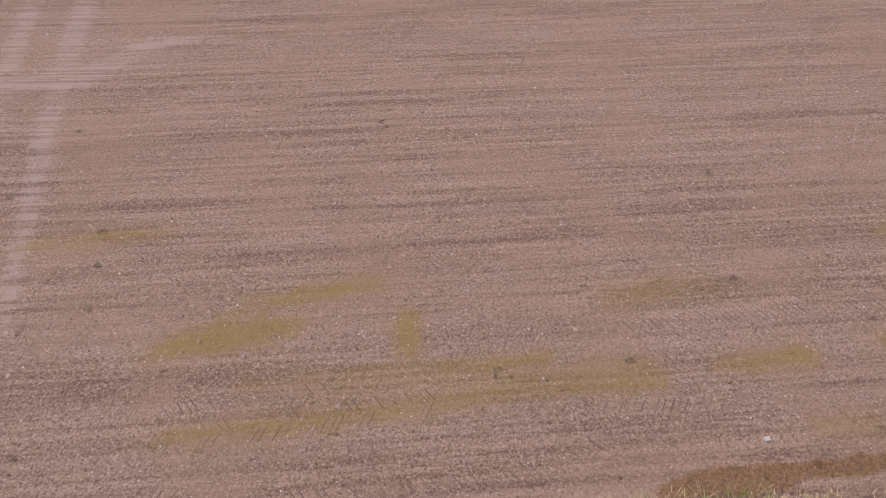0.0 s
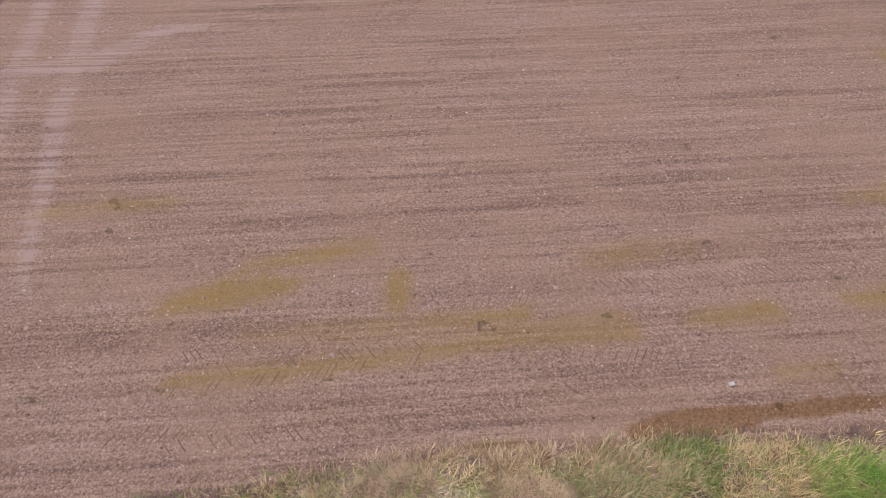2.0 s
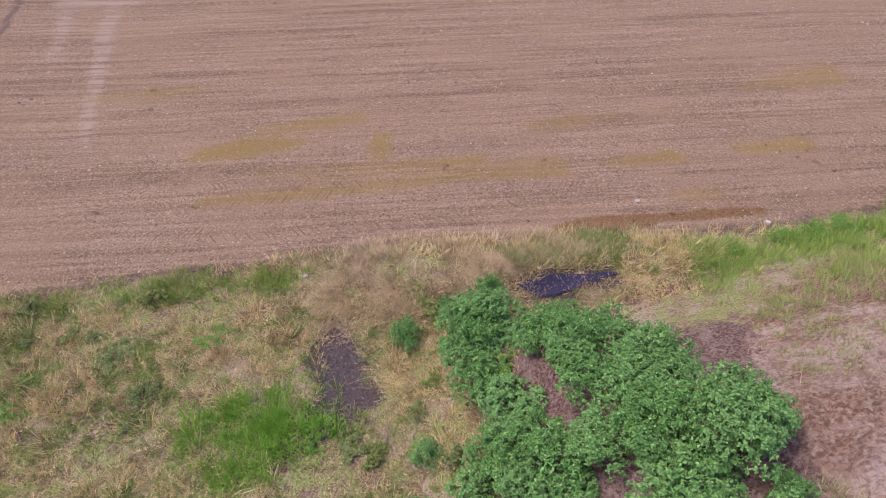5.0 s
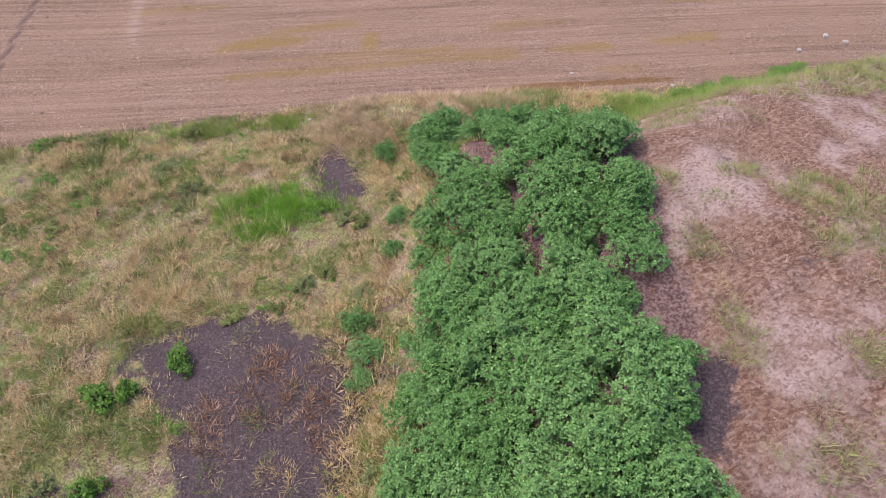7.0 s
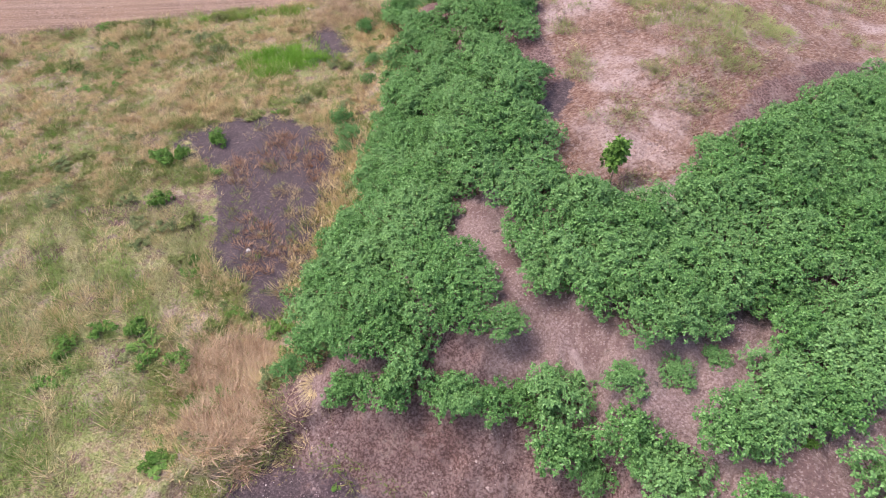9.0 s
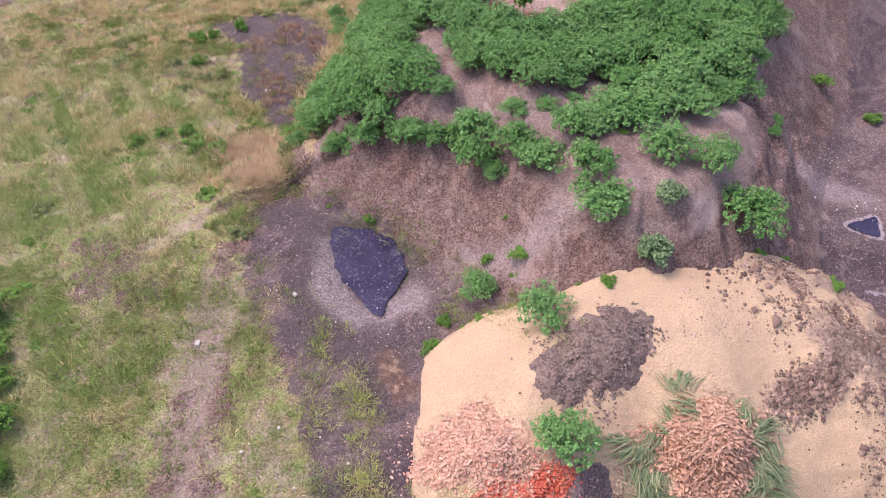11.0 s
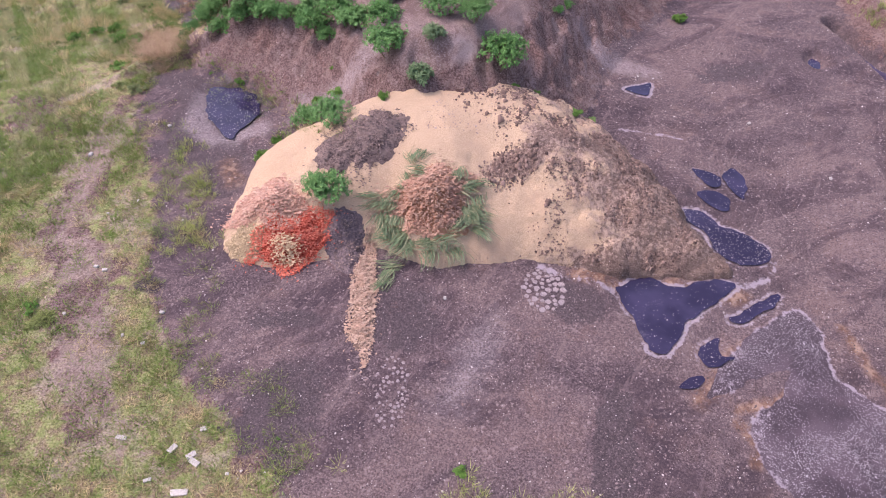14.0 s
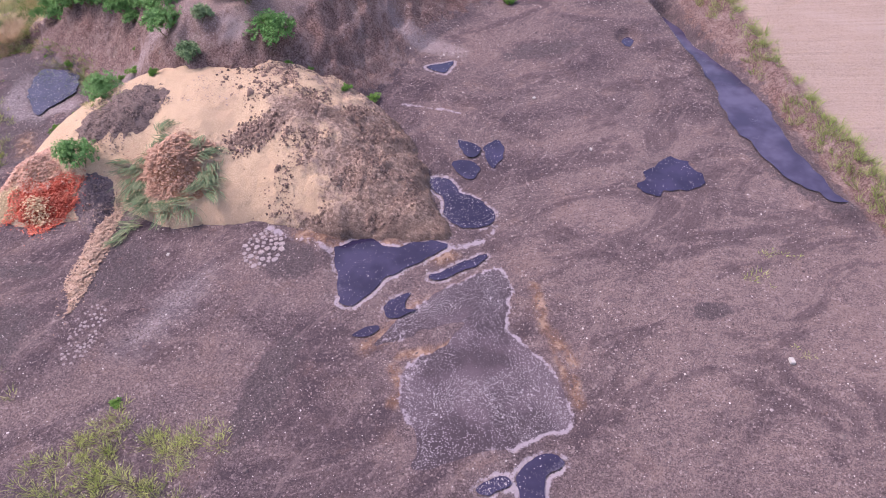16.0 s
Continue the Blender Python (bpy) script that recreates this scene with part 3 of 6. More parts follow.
PALE = outline([(5.6, 5.4), (8, 8.3), (13, 10), (20, 8), (20, 0), (14, -0.5), (10, -2.8), (8.2, -5), (6, -6.6), (4.2, -6.5), (5.2, -3), (5.2, 1)], 4)


SEEP = [(-2.2, 7.6, 0.15), (-2.2, 6.8, 0.5), (-1.75, 5.9, 0.6), (-2.3, 5.2, 0.35)]
STRIP = [(-2.15, -12.9, 0.4), (-2.0, -15.7, 0.6), (-1.6, -17.4, 0.8), (-1.5, -19.4, 0.8), (-0.3, -20.9, 0.8), (0.5, -23, 0.9), (1.6, -25, 0.7)]


def mud_edge(x, y):
    return 0.7 * fbm(x, y, 1.1, 53) + 0.3 * fbm(x, y, 0.35, 54) + 0.22


def marks(x, y):
    """What the ground is made of, place by place: 0.5 lies on an edge."""
    e = y - field_line(x)
    bank = x - (26.45 + 0.25 * (-y - 6.8))
    far = smooth(-0.1, 0.9, bank) * smooth(6, 0, y)
    field = np.maximum(smooth(-0.55, 0.55, e), far)
    yard = smooth(-0.5, 0.5, inside(YARD, x, y)) * (1 - far)
    mound = inside(MOUND, x, y)
    pale = smooth(-0.8, 0.8, inside(PALE, x, y))
    litter = smooth(0.6, -0.6, mound - 1.5 * smooth(-9.6, -8.6, y) * smooth(3.5, 2, x)) * (1 - field) * (1 - yard)
    litter = litter * smooth(-0.75, -0.15, fbm(x, y, 1.6, 51)) * (1 - 0.75 * smooth(-0.2, 0.5, along(STRIP, x, y)))
    litter = litter * (1 - smooth(21, 23, x) * smooth(6, 2, y))
    litter = np.maximum(litter, smooth(-0.3, 0.8, mound) * smooth(5.5, 7.5, y) * smooth(1, 3, x))
    mud = smooth(-0.5, 0.5, inside(MUD_W, x, y) + mud_edge(x, y))
    mud = np.maximum(mud, smooth(-0.5, 0.3, along([(-1.6, -11.7, 0.3), (-0.6, -11.6, 0.4), (0.2, -12.4, 0.6)], x, y)))
    mud = np.maximum(mud, smooth(-0.5, 0.4, along(SEEP, x, y)))
    mud = np.maximum(mud, smooth(-0.9, 0.5, inside(POND, x, y)))
    mud = np.maximum(mud, smooth(-0.5, 0.1, inside(REEDPOOL, x, y)))
    mud = np.maximum(mud, smooth(-0.3, 0.2, along([(5.35, -2.2, 0.2), (5.2, -2.7, 0.25), (4.95, -3.3, 0.15)], x, y)))
    mud = np.maximum(mud, smooth(-0.6, 0.3, along([(0.4, -12, 0.3), (0.6, -15.3, 0.7), (2.0, -16, 0.7), (2.6, -17.5, 0.3)], x, y)))
    mud = np.maximum(mud, smooth(-0.6, 0.4, along(DITCH, x, y)))
    for cx, cy, rx, ry, turn in ((1.6, -21.2, 0.45, 0.3, 0), (5.2, -22.2, 0.9, 0.25, 5), (7.9, -22.0, 1.0, 1.0, 0), (5.6, -24.6, 0.9, 1.3, -20),
                                 (12.8, -25.2, 0.45, 1.6, -12), (23.5, -22.1, 0.5, 0.3, 10), (12.4, -21.3, 0.8, 0.6, 0), (19.5, -10.0, 1.6, 0.5, 20)):
        mud = np.maximum(mud, smooth(-0.5, 0.5, blob(cx, cy, rx, ry, x, y, turn)))
    rust = smooth(-0.5, 0.6, along([(2.3, -16.4, 0.25), (2.7, -17.1, 0.35)], x, y))
    rust = np.maximum(rust, smooth(-0.35, 0.3, along([(12.5, -20.3, 0.2), (14.5, -20.5, 0.25), (16.6, -20.8, 0.3)], x, y)))
    rust = np.maximum(rust, smooth(-0.35, 0.3, along([(14.9, -23.9, 0.15), (16.2, -22.7, 0.3), (17.2, -21.9, 0.15)], x, y)))
    rust = np.maximum(rust, smooth(-0.35, 0.3, along([(15.9, -25.2, 0.1), (16.4, -24.2, 0.25), (17.3, -23.7, 0.1)], x, y)))
    rust = np.maximum(rust, smooth(-0.3, 0.2, along([(19.0, -21.7, 0.08), (19.2, -22.9, 0.1), (19.9, -24.0, 0.08)], x, y)))
    rust = np.maximum(rust, smooth(-0.2, 0.2, along([(15.75, -24.1, 0.12), (16.6, -23.85, 0.14), (17.3, -23.5, 0.06)], x, y)))
    rust = np.maximum(rust, smooth(-0.2, 0.2, along([(15.65, -24.5, 0.16), (15.95, -25.05, 0.14), (15.7, -25.4, 0.1)], x, y)))
    rust = np.maximum(rust, smooth(-0.2, 0.2, along([(19.9, -24.3, 0.06), (19.95, -25.1, 0.1), (19.4, -23.6, 0.05)], x, y)))
    salt = 0.7 * smooth(-0.7, 0.6, along([(9.3, -24.3, 0.35), (10.0, -22.8, 0.4), (10.4, -21.9, 0.2)], x, y))
    salt = np.maximum(salt, smooth(-0.3, 0.3, along([(0.4, -12.6, 0.2), (0.8, -14.4, 0.45), (1.6, -15.2, 0.3), (2.9, -14.6, 0.4)], x, y)))
    salt = np.maximum(salt, 0.8 * smooth(-0.6, 0.5, along([(4.2, -13.6, 0.3), (5.4, -14.0, 0.4), (6.9, -13.3, 0.35)], x, y)))
    salt = np.maximum(salt, 0.8 * smooth(-0.5, 0.4, along([(13.8, -9.6, 0.3), (15.2, -9.9, 0.6), (16.3, -10.3, 0.3)], x, y)))
    salt = np.maximum(salt, 0.5 * np.exp(-((inside(POND, x, y) + 0.32) / 0.22) ** 2) * smooth(2.6, 1.6, x + 0.5 * (y + 13)) * smooth(-0.45, 0.1, fbm(x, y, 0.8, 56)))
    track = smooth(-0.45, 0.35, along([(-14.4, 33, 0.35), (-13.3, 26.1, 0.3), (-12.9, 23.8, 0.34), (-12.35, 21.0, 0.28), (-11.6, 18.4, 0.24), (-11.05, 15.9, 0.18), (-10.45, 13.85, 0.05)], x, y))
    track = np.maximum(track, 0.9 * smooth(-0.45, 0.35, along([(-16.2, 32, 0.3), (-15.06, 26, 0.3), (-14.3, 22.3, 0.28), (-13.3, 18.6, 0.12)], x, y)))
    track = np.maximum(track, smooth(-0.5, 0.4, along([(-14.6, 22.7, 0.4), (-12.2, 23.4, 0.5), (-10.7, 25.1, 0.3), (-9.0, 25.6, 0.1)], x, y)))
    track = np.maximum(track, smooth(-0.8, 0.5, along([(-3, 28.6, 0.1), (6, 28.9, 0.35), (18, 31, 0.3)], x, y)))
    track = np.maximum(track, smooth(-0.8, 0.5, along([(29.5, -8, 0.1), (31.5, -9, 0.3), (33, -8.5, 0.1)], x, y)))
    algae = np.zeros_like(x)
    for stroke in ([(-11.1, 16.35, 0.12), (-9.6, 16.6, 0.18), (-7.6, 16.87, 0.1)], [(-5.4, 14.75, 0.1), (-3.8, 15.1, 0.2), (-2.4, 15.36, 0.1)],
                   [(-7.1, 13.4, 0.15), (-5.8, 13.87, 0.4), (-4.2, 14.2, 0.2)], [(-1.66, 13.6, 0.2), (-1.74, 14.4, 0.22)],
                   [(-5.0, 12.64, 0.12), (-2.86, 12.82, 0.2), (-0.84, 13.0, 0.2), (1.2, 13.4, 0.12)], [(-6.3, 11.6, 0.12), (-4.07, 11.87, 0.2), (-1.5, 12.36, 0.22), (0.9, 12.8, 0.26), (3.4, 13.0, 0.28)],
                   [(5.0, 13.24, 0.1), (6.8, 13.5, 0.2)], [(8.7, 13.84, 0.12), (10.7, 14.1, 0.22)], [(6.5, 11.83, 0.06), (7.6, 11.94, 0.14)], [(-0.2, 9.98, 0.1), (0.9, 10.12, 0.12)],
                   [(2.8, 15, 0.1), (3.6, 15.2, 0.2), (5.4, 15.4, 0.1)], [(10, 17.2, 0.1), (13, 17.8, 0.5)], [(14, 24, 0.2), (17, 24.5, 0.6)]):
        algae = np.maximum(algae, smooth(-0.42, 0.3, along(stroke, x, y)))
    puddle = smooth(-0.25, 0.12, along([(3.2, 10.5, 0.14), (4.1, 10.7, 0.26), (5.4, 10.88, 0.2), (5.9, 10.98, 0.1), (7.06, 11.1, 0.15), (8.6, 11.3, 0.08)], x, y))
    furrow = smooth(-0.12, 0.1, along([(-14.2, 10.5, 0.1), (-15.05, 14.7, 0.12), (-15.7, 18.5, 0.14), (-16.4, 23, 0.15), (-17.6, 34, 0.15)], x, y))
    film = smooth(-0.1, 0.1, inside(FILM, x, y))
    rim = np.exp(-(inside(FILM, x, y) / 0.07) ** 2) * smooth(17.6, 18.2, x + 0.25 * (y + 25))
    rim = np.maximum(rim, 0.72 * np.exp(-(inside(FILM, x, y) / 0.09) ** 2) * smooth(-0.3, 0.2, fbm(x, y, 0.8, 57)))
    rim = np.maximum(rim, 0.55 * np.exp(-((inside(FILM, x, y) - 0.16) / 0.16) ** 2) * smooth(16.9, 16.1, x))
    rim = np.maximum(rim, np.exp(-(along([(11.55, -20.15, 0), (12.3, -20.52, 0), (13.0, -20.58, 0), (13.55, -20.9, 0)], x, y) / 0.13) ** 2))
    rim = np.maximum(rim, np.exp(-(along([(16.4, -20.5, 0), (17.0, -20.45, 0), (17.55, -20.2, 0), (18.0, -19.6, 0)], x, y) / 0.13) ** 2))
    rim = np.maximum(rim, 0.8 * np.exp(-(along([(14.6, -13.9, 0), (15.8, -14.0, 0), (16.6, -14.2, 0)], x, y) / 0.12) ** 2))
    for line, rimmed in POOLS:
        rim = np.maximum(rim, rimmed * np.exp(-((inside(line, x, y) + 0.06) / 0.085) ** 2))
    return dict(strip=smooth(-0.4, 0.8, along(STRIP, x, y) + 1.1 * fbm(x, y, 1.2, 123)), dusty=smooth(17.5, 22, x + 1.6 * fbm(x, y, 2.5, 59)) * smooth(-13, -18, y + fbm(x, y, 2.0, 60)), dry=smooth(2.2, 3.6, mound + 0.5 * fbm(x, y, 1.5, 58)) * smooth(-4, -6, y), far=far, furrow=furrow, film=film, rim=rim, field=field, litter=litter, pale=pale, yard=yard, mud=mud * (1 - far), rust=rust, salt=salt, track=track, algae=algae, puddle=puddle)


def sheet(name, xs, ys, z, material, keep=None):
    """A ground sheet over a grid; keep: which corners belong to it."""
    X, Y = np.meshgrid(xs, ys)
    nx, ny = len(xs), len(ys)
    i = np.arange(nx * ny).reshape(ny, nx)
    quads = np.stack([i[:-1, :-1], i[:-1, 1:], i[1:, 1:], i[1:, :-1]], -1).reshape(-1, 4)
    co = np.stack([X.ravel(), Y.ravel(), z.ravel()], 1)
    if keep is not None:
        quads = quads[keep.ravel()[quads].any(1)]
        used = np.unique(quads)
        back = np.zeros(len(co), int)
        back[used] = np.arange(len(used))
        co, quads = co[used], back[quads]
    me = bpy.data.meshes.new(name)
    me.vertices.add(len(co))
    me.vertices.foreach_set("co", co.ravel())
    me.loops.add(quads.size)
    me.loops.foreach_set("vertex_index", quads.ravel())
    me.polygons.add(len(quads))
    me.polygons.foreach_set("loop_start", np.arange(len(quads)) * 4)
    me.polygons.foreach_set("loop_total", np.full(len(quads), 4))
    me.polygons.foreach_set("use_smooth", np.ones(len(quads), bool))
    me.update()
    me.validate()
    me.materials.append(material)
    return me


def spread(me, layers):
    for key, values in layers.items():
        at = me.attributes.new(key, 'FLOAT', 'POINT')
        at.data.foreach_set("value", np.asarray(values, np.float32).ravel())


far_steps = np.cumsum(0.4 * 1.28 ** np.arange(30))
gx = np.concatenate([-17 - far_steps[::-1], np.arange(-17, -6, 0.25), np.arange(-6, 13, 0.1), np.arange(13, 20, 0.06), np.arange(20, 30, 0.13), 30 + far_steps])
gy = np.concatenate([-36 - far_steps[::-1], np.arange(-36, -28, 0.16), np.arange(-28, -15.4, 0.06), np.arange(-15.4, -6, 0.085), np.arange(-6, 14, 0.13), np.arange(14, 30, 0.3), 30 + far_steps])
GX, GY = np.meshgrid(gx, gy)
ground = new("ground", sheet("ground", gx, gy, ground_z(GX, GY), ground_material()))
spread(ground.data, marks(GX, GY))
tagged(ground, "bare brown soil with a ploughed tan field and a dark gravel yard", "ground", kind="structure")


def part(name, me, parent=None, label=""):
    ob = new(name, me)
    ob.parent = parent
    return tagged(ob, label)


def mesh_of(name, co, faces, material, smooth_faces=False):
    me = bpy.data.meshes.new(name)
    co, faces = np.asarray(co, float).reshape(-1, 3), np.asarray(faces, int)
    k = faces.shape[1]
    me.vertices.add(len(co))
    me.vertices.foreach_set("co", co.ravel())
    me.loops.add(faces.size)
    me.loops.foreach_set("vertex_index", faces.ravel())
    me.polygons.add(len(faces))
    me.polygons.foreach_set("loop_start", np.arange(len(faces)) * k)
    me.polygons.foreach_set("loop_total", np.full(len(faces), k))
    if smooth_faces:
        me.polygons.foreach_set("use_smooth", np.ones(len(faces), bool))
    me.update()
    me.materials.append(material)
    return me


# ---------------------------------------------------------------- tipped heaps
HEAP = outline([(3.1, -17.4), (3.3, -15.7), (4.6, -13.7), (8, -11.5), (12, -11.5), (13.9, -13.6), (15.2, -15.8), (15.8, -17.4), (16.2, -18.9), (16.7, -20.0), (16.0, -20.35), (14.9, -20.2),
                (13.7, -20.4), (11.7, -20.0), (10.7, -20.05), (9.9, -20.2), (8.6, -20.3), (6.8, -19.8), (5.7, -20.3), (4.4, -20.6), (3.3, -20.1), (3.0, -19)], 6, 0.18, 0.7, 8)


def heap_z(x, y):
    d = inside(HEAP, x, y)
    hollow = 0.30 * np.exp(-((x - 10.3) / 0.7) ** 2 - ((y + 18.0) / 1.0) ** 2) + 0.25 * np.exp(-((x - 7.6) / 0.6) ** 2 - ((y + 18.4) / 1.2) ** 2)
    lump = 0.22 * np.exp(-((x - 12.4) / 1.2) ** 2 - ((y + 17.0) / 1.0) ** 2)
    low = 1.0 - 0.30 * smooth(7.5, 3.5, x) - 0.22 * smooth(10.5, 14.5, x)
    z = pad_z(x, y) + 2.12 * low * (1 - np.exp(-np.clip(d, 0, None) / 1.6)) - hollow + lump
    crest = np.interp(x, [3, 4.5, 5.9, 7.4, 8.5, 10.6, 13, 15], [-16.3, -15.9, -16.0, -15.3, -14.7, -14.5, -14.4, -15.5])
    z = z - 0.9 * np.clip(y - crest, 0, None)
    rough = smooth(9.5, 13, x)
    return np.where(d > 0, z + 0.16 * fbm(x, y, 1.5, 61) * smooth(0, 1, d) + rough * (0.26 * fbm(x, y, 0.8, 62, 4) + 0.16 * np.abs(fbm(x, y, 0.32, 64))) + 0.05 * fbm(x, y, 0.35, 63, 4), -9.0)


def base_z(x, y):
    return np.maximum(ground_z(x, y), heap_z(x, y))


def dome(cx, cy, rx, ry, h, x, y, turn=0.0, ragged=0.5, seed=70, lay=None):
    """A pile lying on what is under it."""
    b = blob(cx, cy, rx, ry, x, y, turn) + ragged * fbm(x, y, 0.6, seed)
    return (base_z(x, y) if lay is None else lay) + h * smooth(0, 0.85, b) + 0.07 * fbm(x, y, 0.18, seed + 1) * (b > 0) - 0.05 * (b <= 0)


PILES = {"mulch": (6.7, -17.3, 1.4, 0.95, 0.26, 35), "scrap": (6.42, -19.85, 0.5, 0.8, 0.22, 10), "husk": (8.65, -19.0, 1.05, 0.78, 0.42, 0),
         "strip": (7.08, -21.4, 0.30, 1.75, 0.11, 3), "rosy": (4.2, -18.95, 1.1, 0.72, 0.16, -28), "tan": (3.95, -19.98, 0.68, 0.42, 0.12, -5), "red": (5.05, -20.02, 1.02, 0.55, 0.24, 20)}


def pile_z(key, x, y):
    cx, cy, rx, ry, h, turn = PILES[key]
    return dome(cx, cy, rx, ry, h, x, y, turn, seed=70 + len(key) * 3)


def surface_z(x, y):
    z = base_z(x, y)
    for key, (cx, cy, rx, ry, h, turn) in PILES.items():
        near = np.hypot(x - cx, y - cy) < max(rx, ry) * 1.5
        if np.any(near):
            z[near] = np.maximum(z[near], pile_z(key, x[near], y[near]))
    return z


LX, LY, LSTEP = -18.0, -40.0, 0.1
lift_grid = None


def lift(x, y):
    """The height of whatever lies on top at a place, from a fine grid of it."""
    global lift_grid
    if lift_grid is None:
        A, B = np.meshgrid(np.arange(LX, 35, LSTEP), np.arange(LY, 33, LSTEP))
        lift_grid = surface_z(A, B)
    u, v = (np.asarray(x, float) - LX) / LSTEP, (np.asarray(y, float) - LY) / LSTEP
    i = np.clip(u.astype(int), 0, lift_grid.shape[1] - 2)
    j = np.clip(v.astype(int), 0, lift_grid.shape[0] - 2)
    u, v = u - i, v - j
    g = lift_grid
    return (g[j, i] * (1 - u) + g[j, i + 1] * u) * (1 - v) + (g[j + 1, i] * (1 - u) + g[j + 1, i + 1] * u) * v


def heap_material():
    s = Shade("meal", 0.9, 0.2)
    fine, mid, broad = s.noise(0.03, 5, 0.7), s.noise(0.26, 7, 0.75, seed=3), s.noise(0.8, 4, 0.6, seed=5)
    c = s.mix(s.ramp(fine, 0.4, 0.6), (0.50, 0.345, 0.225), (0.65, 0.475, 0.335))
    c = s.mix(s.ramp(broad, 0.45, 0.62, 0.0, 0.5), c, (0.53, 0.365, 0.255))
    clump = s.noise(0.11, 7, 0.8, seed=9)
    soil = s.mix(s.ramp(fine, 0.36, 0.64), (0.20, 0.128, 0.110), (0.43, 0.305, 0.265))
    soil = s.mix(s.ramp(mid, 0.52, 0.60, 0.0, 0.6), soil, (0.46, 0.325, 0.255))
    v = s.math('ADD', s.attr("soil"), s.math('MULTIPLY', s.math('SUBTRACT', mid, 0.5), 2.0))
    v = s.math('ADD', v, s.math('MULTIPLY', s.math('SUBTRACT', broad, 0.5), 1.6))
    crumb = s.crumbs(0.07)
    soil = s.mix(s.ramp(crumb, 0.65, 1.0, 0.0, 0.7), soil, (0.47, 0.345, 0.29))
    soil = s.mix(s.ramp(crumb, 0.35, 0.0, 0.0, 0.8), soil, (0.095, 0.060, 0.052))
    c = s.mix(s.ramp(v, 0.20, 0.74, 0.0, 0.86), c, soil)
    w = s.math('ADD', s.math('MULTIPLY', s.attr("soil"), 0.55), s.math('MULTIPLY', s.math('SUBTRACT', clump, 0.5), 3.0))
    w = s.math('ADD', w, s.math('MULTIPLY', s.math('SUBTRACT', broad, 0.5), 0.8))
    c = s.mix(s.ramp(w, 0.38, 0.52, 0.0, 0.65), c, s.mix(s.ramp(fine, 0.36, 0.64), (0.070, 0.044, 0.038), (0.19, 0.125, 0.105)))
    s.bump(s.math('ADD', s.math('ADD', fine, mid), s.math('MULTIPLY', clump, s.attr("soil"))), 0.9, 0.06)
    return s.done(c)


hx, hy = np.arange(2.6, 17.3, 0.06), np.arange(-21.2, -11.2, 0.06)
HX, HY = np.meshgrid(hx, hy)
hz, hg = heap_z(HX, HY), ground_z(HX, HY)
on = hz > hg - 0.02
me = sheet("meal_heap", hx, hy, np.where(on, hz, hg - 0.12), heap_material(), on)
vx = np.empty(len(me.vertices) * 3)
me.vertices.foreach_get("co", vx)
vx = vx.reshape(-1, 3)
hx, hy = vx[:, 0], vx[:, 1]


def patch(cx, cy, rx, ry, turn=0.0):
    return np.exp(-(1 - blob(cx, cy, rx, ry, hx, hy, turn)) ** 2)


soil = 0.52 * smooth(10.3, 12.0, hx + 0.35 * (hy + 17.5)) + 0.42 * smooth(12.2, 14.4, hx) + 1.35 * patch(10.75, -17.95, 0.7, 0.4, 20) + 0.6 * patch(13.0, -16.9, 1.5, 0.45, 0) + 0.35 * patch(11.7, -17.3, 0.8, 0.35, 30)
soil -= 0.75 * patch(10.35, -19.7, 0.75, 0.6) + 0.6 * patch(12.75, -19.75, 0.35, 0.4) + 0.30 * patch(11.7, -18.9, 0.8, 0.5) + 0.5 * patch(10.7, -18.75, 0.35, 0.3) + 0.4 * patch(11.2, -15.7, 0.9, 0.5) + 0.35 * patch(13.2, -15.6, 0.9, 0.35)
soil += 0.25 * patch(11.4, -15.4, 0.4, 0.3) + 0.6 * smooth(0.55, 0.1, inside(HEAP, hx, hy)) * smooth(10.8, 12, hx) - 0.12
spread(me, dict(soil=soil))
meal_heap = tagged(new("meal_heap", me), "large heap of pale orange meal partly covered with dark crumbly soil", "heap")


def pile(key, name, material, label, cat="heap"):
    cx, cy, rx, ry, h, turn = PILES[key]
    r = max(rx, ry) * 1.5
    px, py = np.arange(cx - r, cx + r, 0.05), np.arange(cy - r, cy + r, 0.05)
    PX, PY = np.meshgrid(px, py)
    z = pile_z(key, PX, PY)
    on = z > base_z(PX, PY) + 0.004
    ob = tagged(new(name), label, cat)
    part("core", sheet("core", px, py, z, material, on), ob)
    return ob


def scatter_on(key, n, r, grow=1.0):
    """Places on a pile, denser towards its middle."""
    cx, cy, rx, ry, h, turn = PILES[key]
    u, a = np.sqrt(r.random(n)) * grow, r.random(n) * 2 * np.pi
    u = u * (0.92 + 0.20 * np.sin(3 * a + cx * 5) + 0.13 * np.sin(5 * a + cy * 7) + 0.08 * np.sin(9 * a + cx)) + (r.random(n) < 0.08) * 0.3 * np.abs(r.normal(size=n))
    c, s = math.cos(radians(turn)), math.sin(radians(turn))
    qx, qy = u * rx * np.cos(a), u * ry * np.sin(a)
    x, y = cx + qx * c - qy * s, cy + qx * s + qy * c
    return x, y


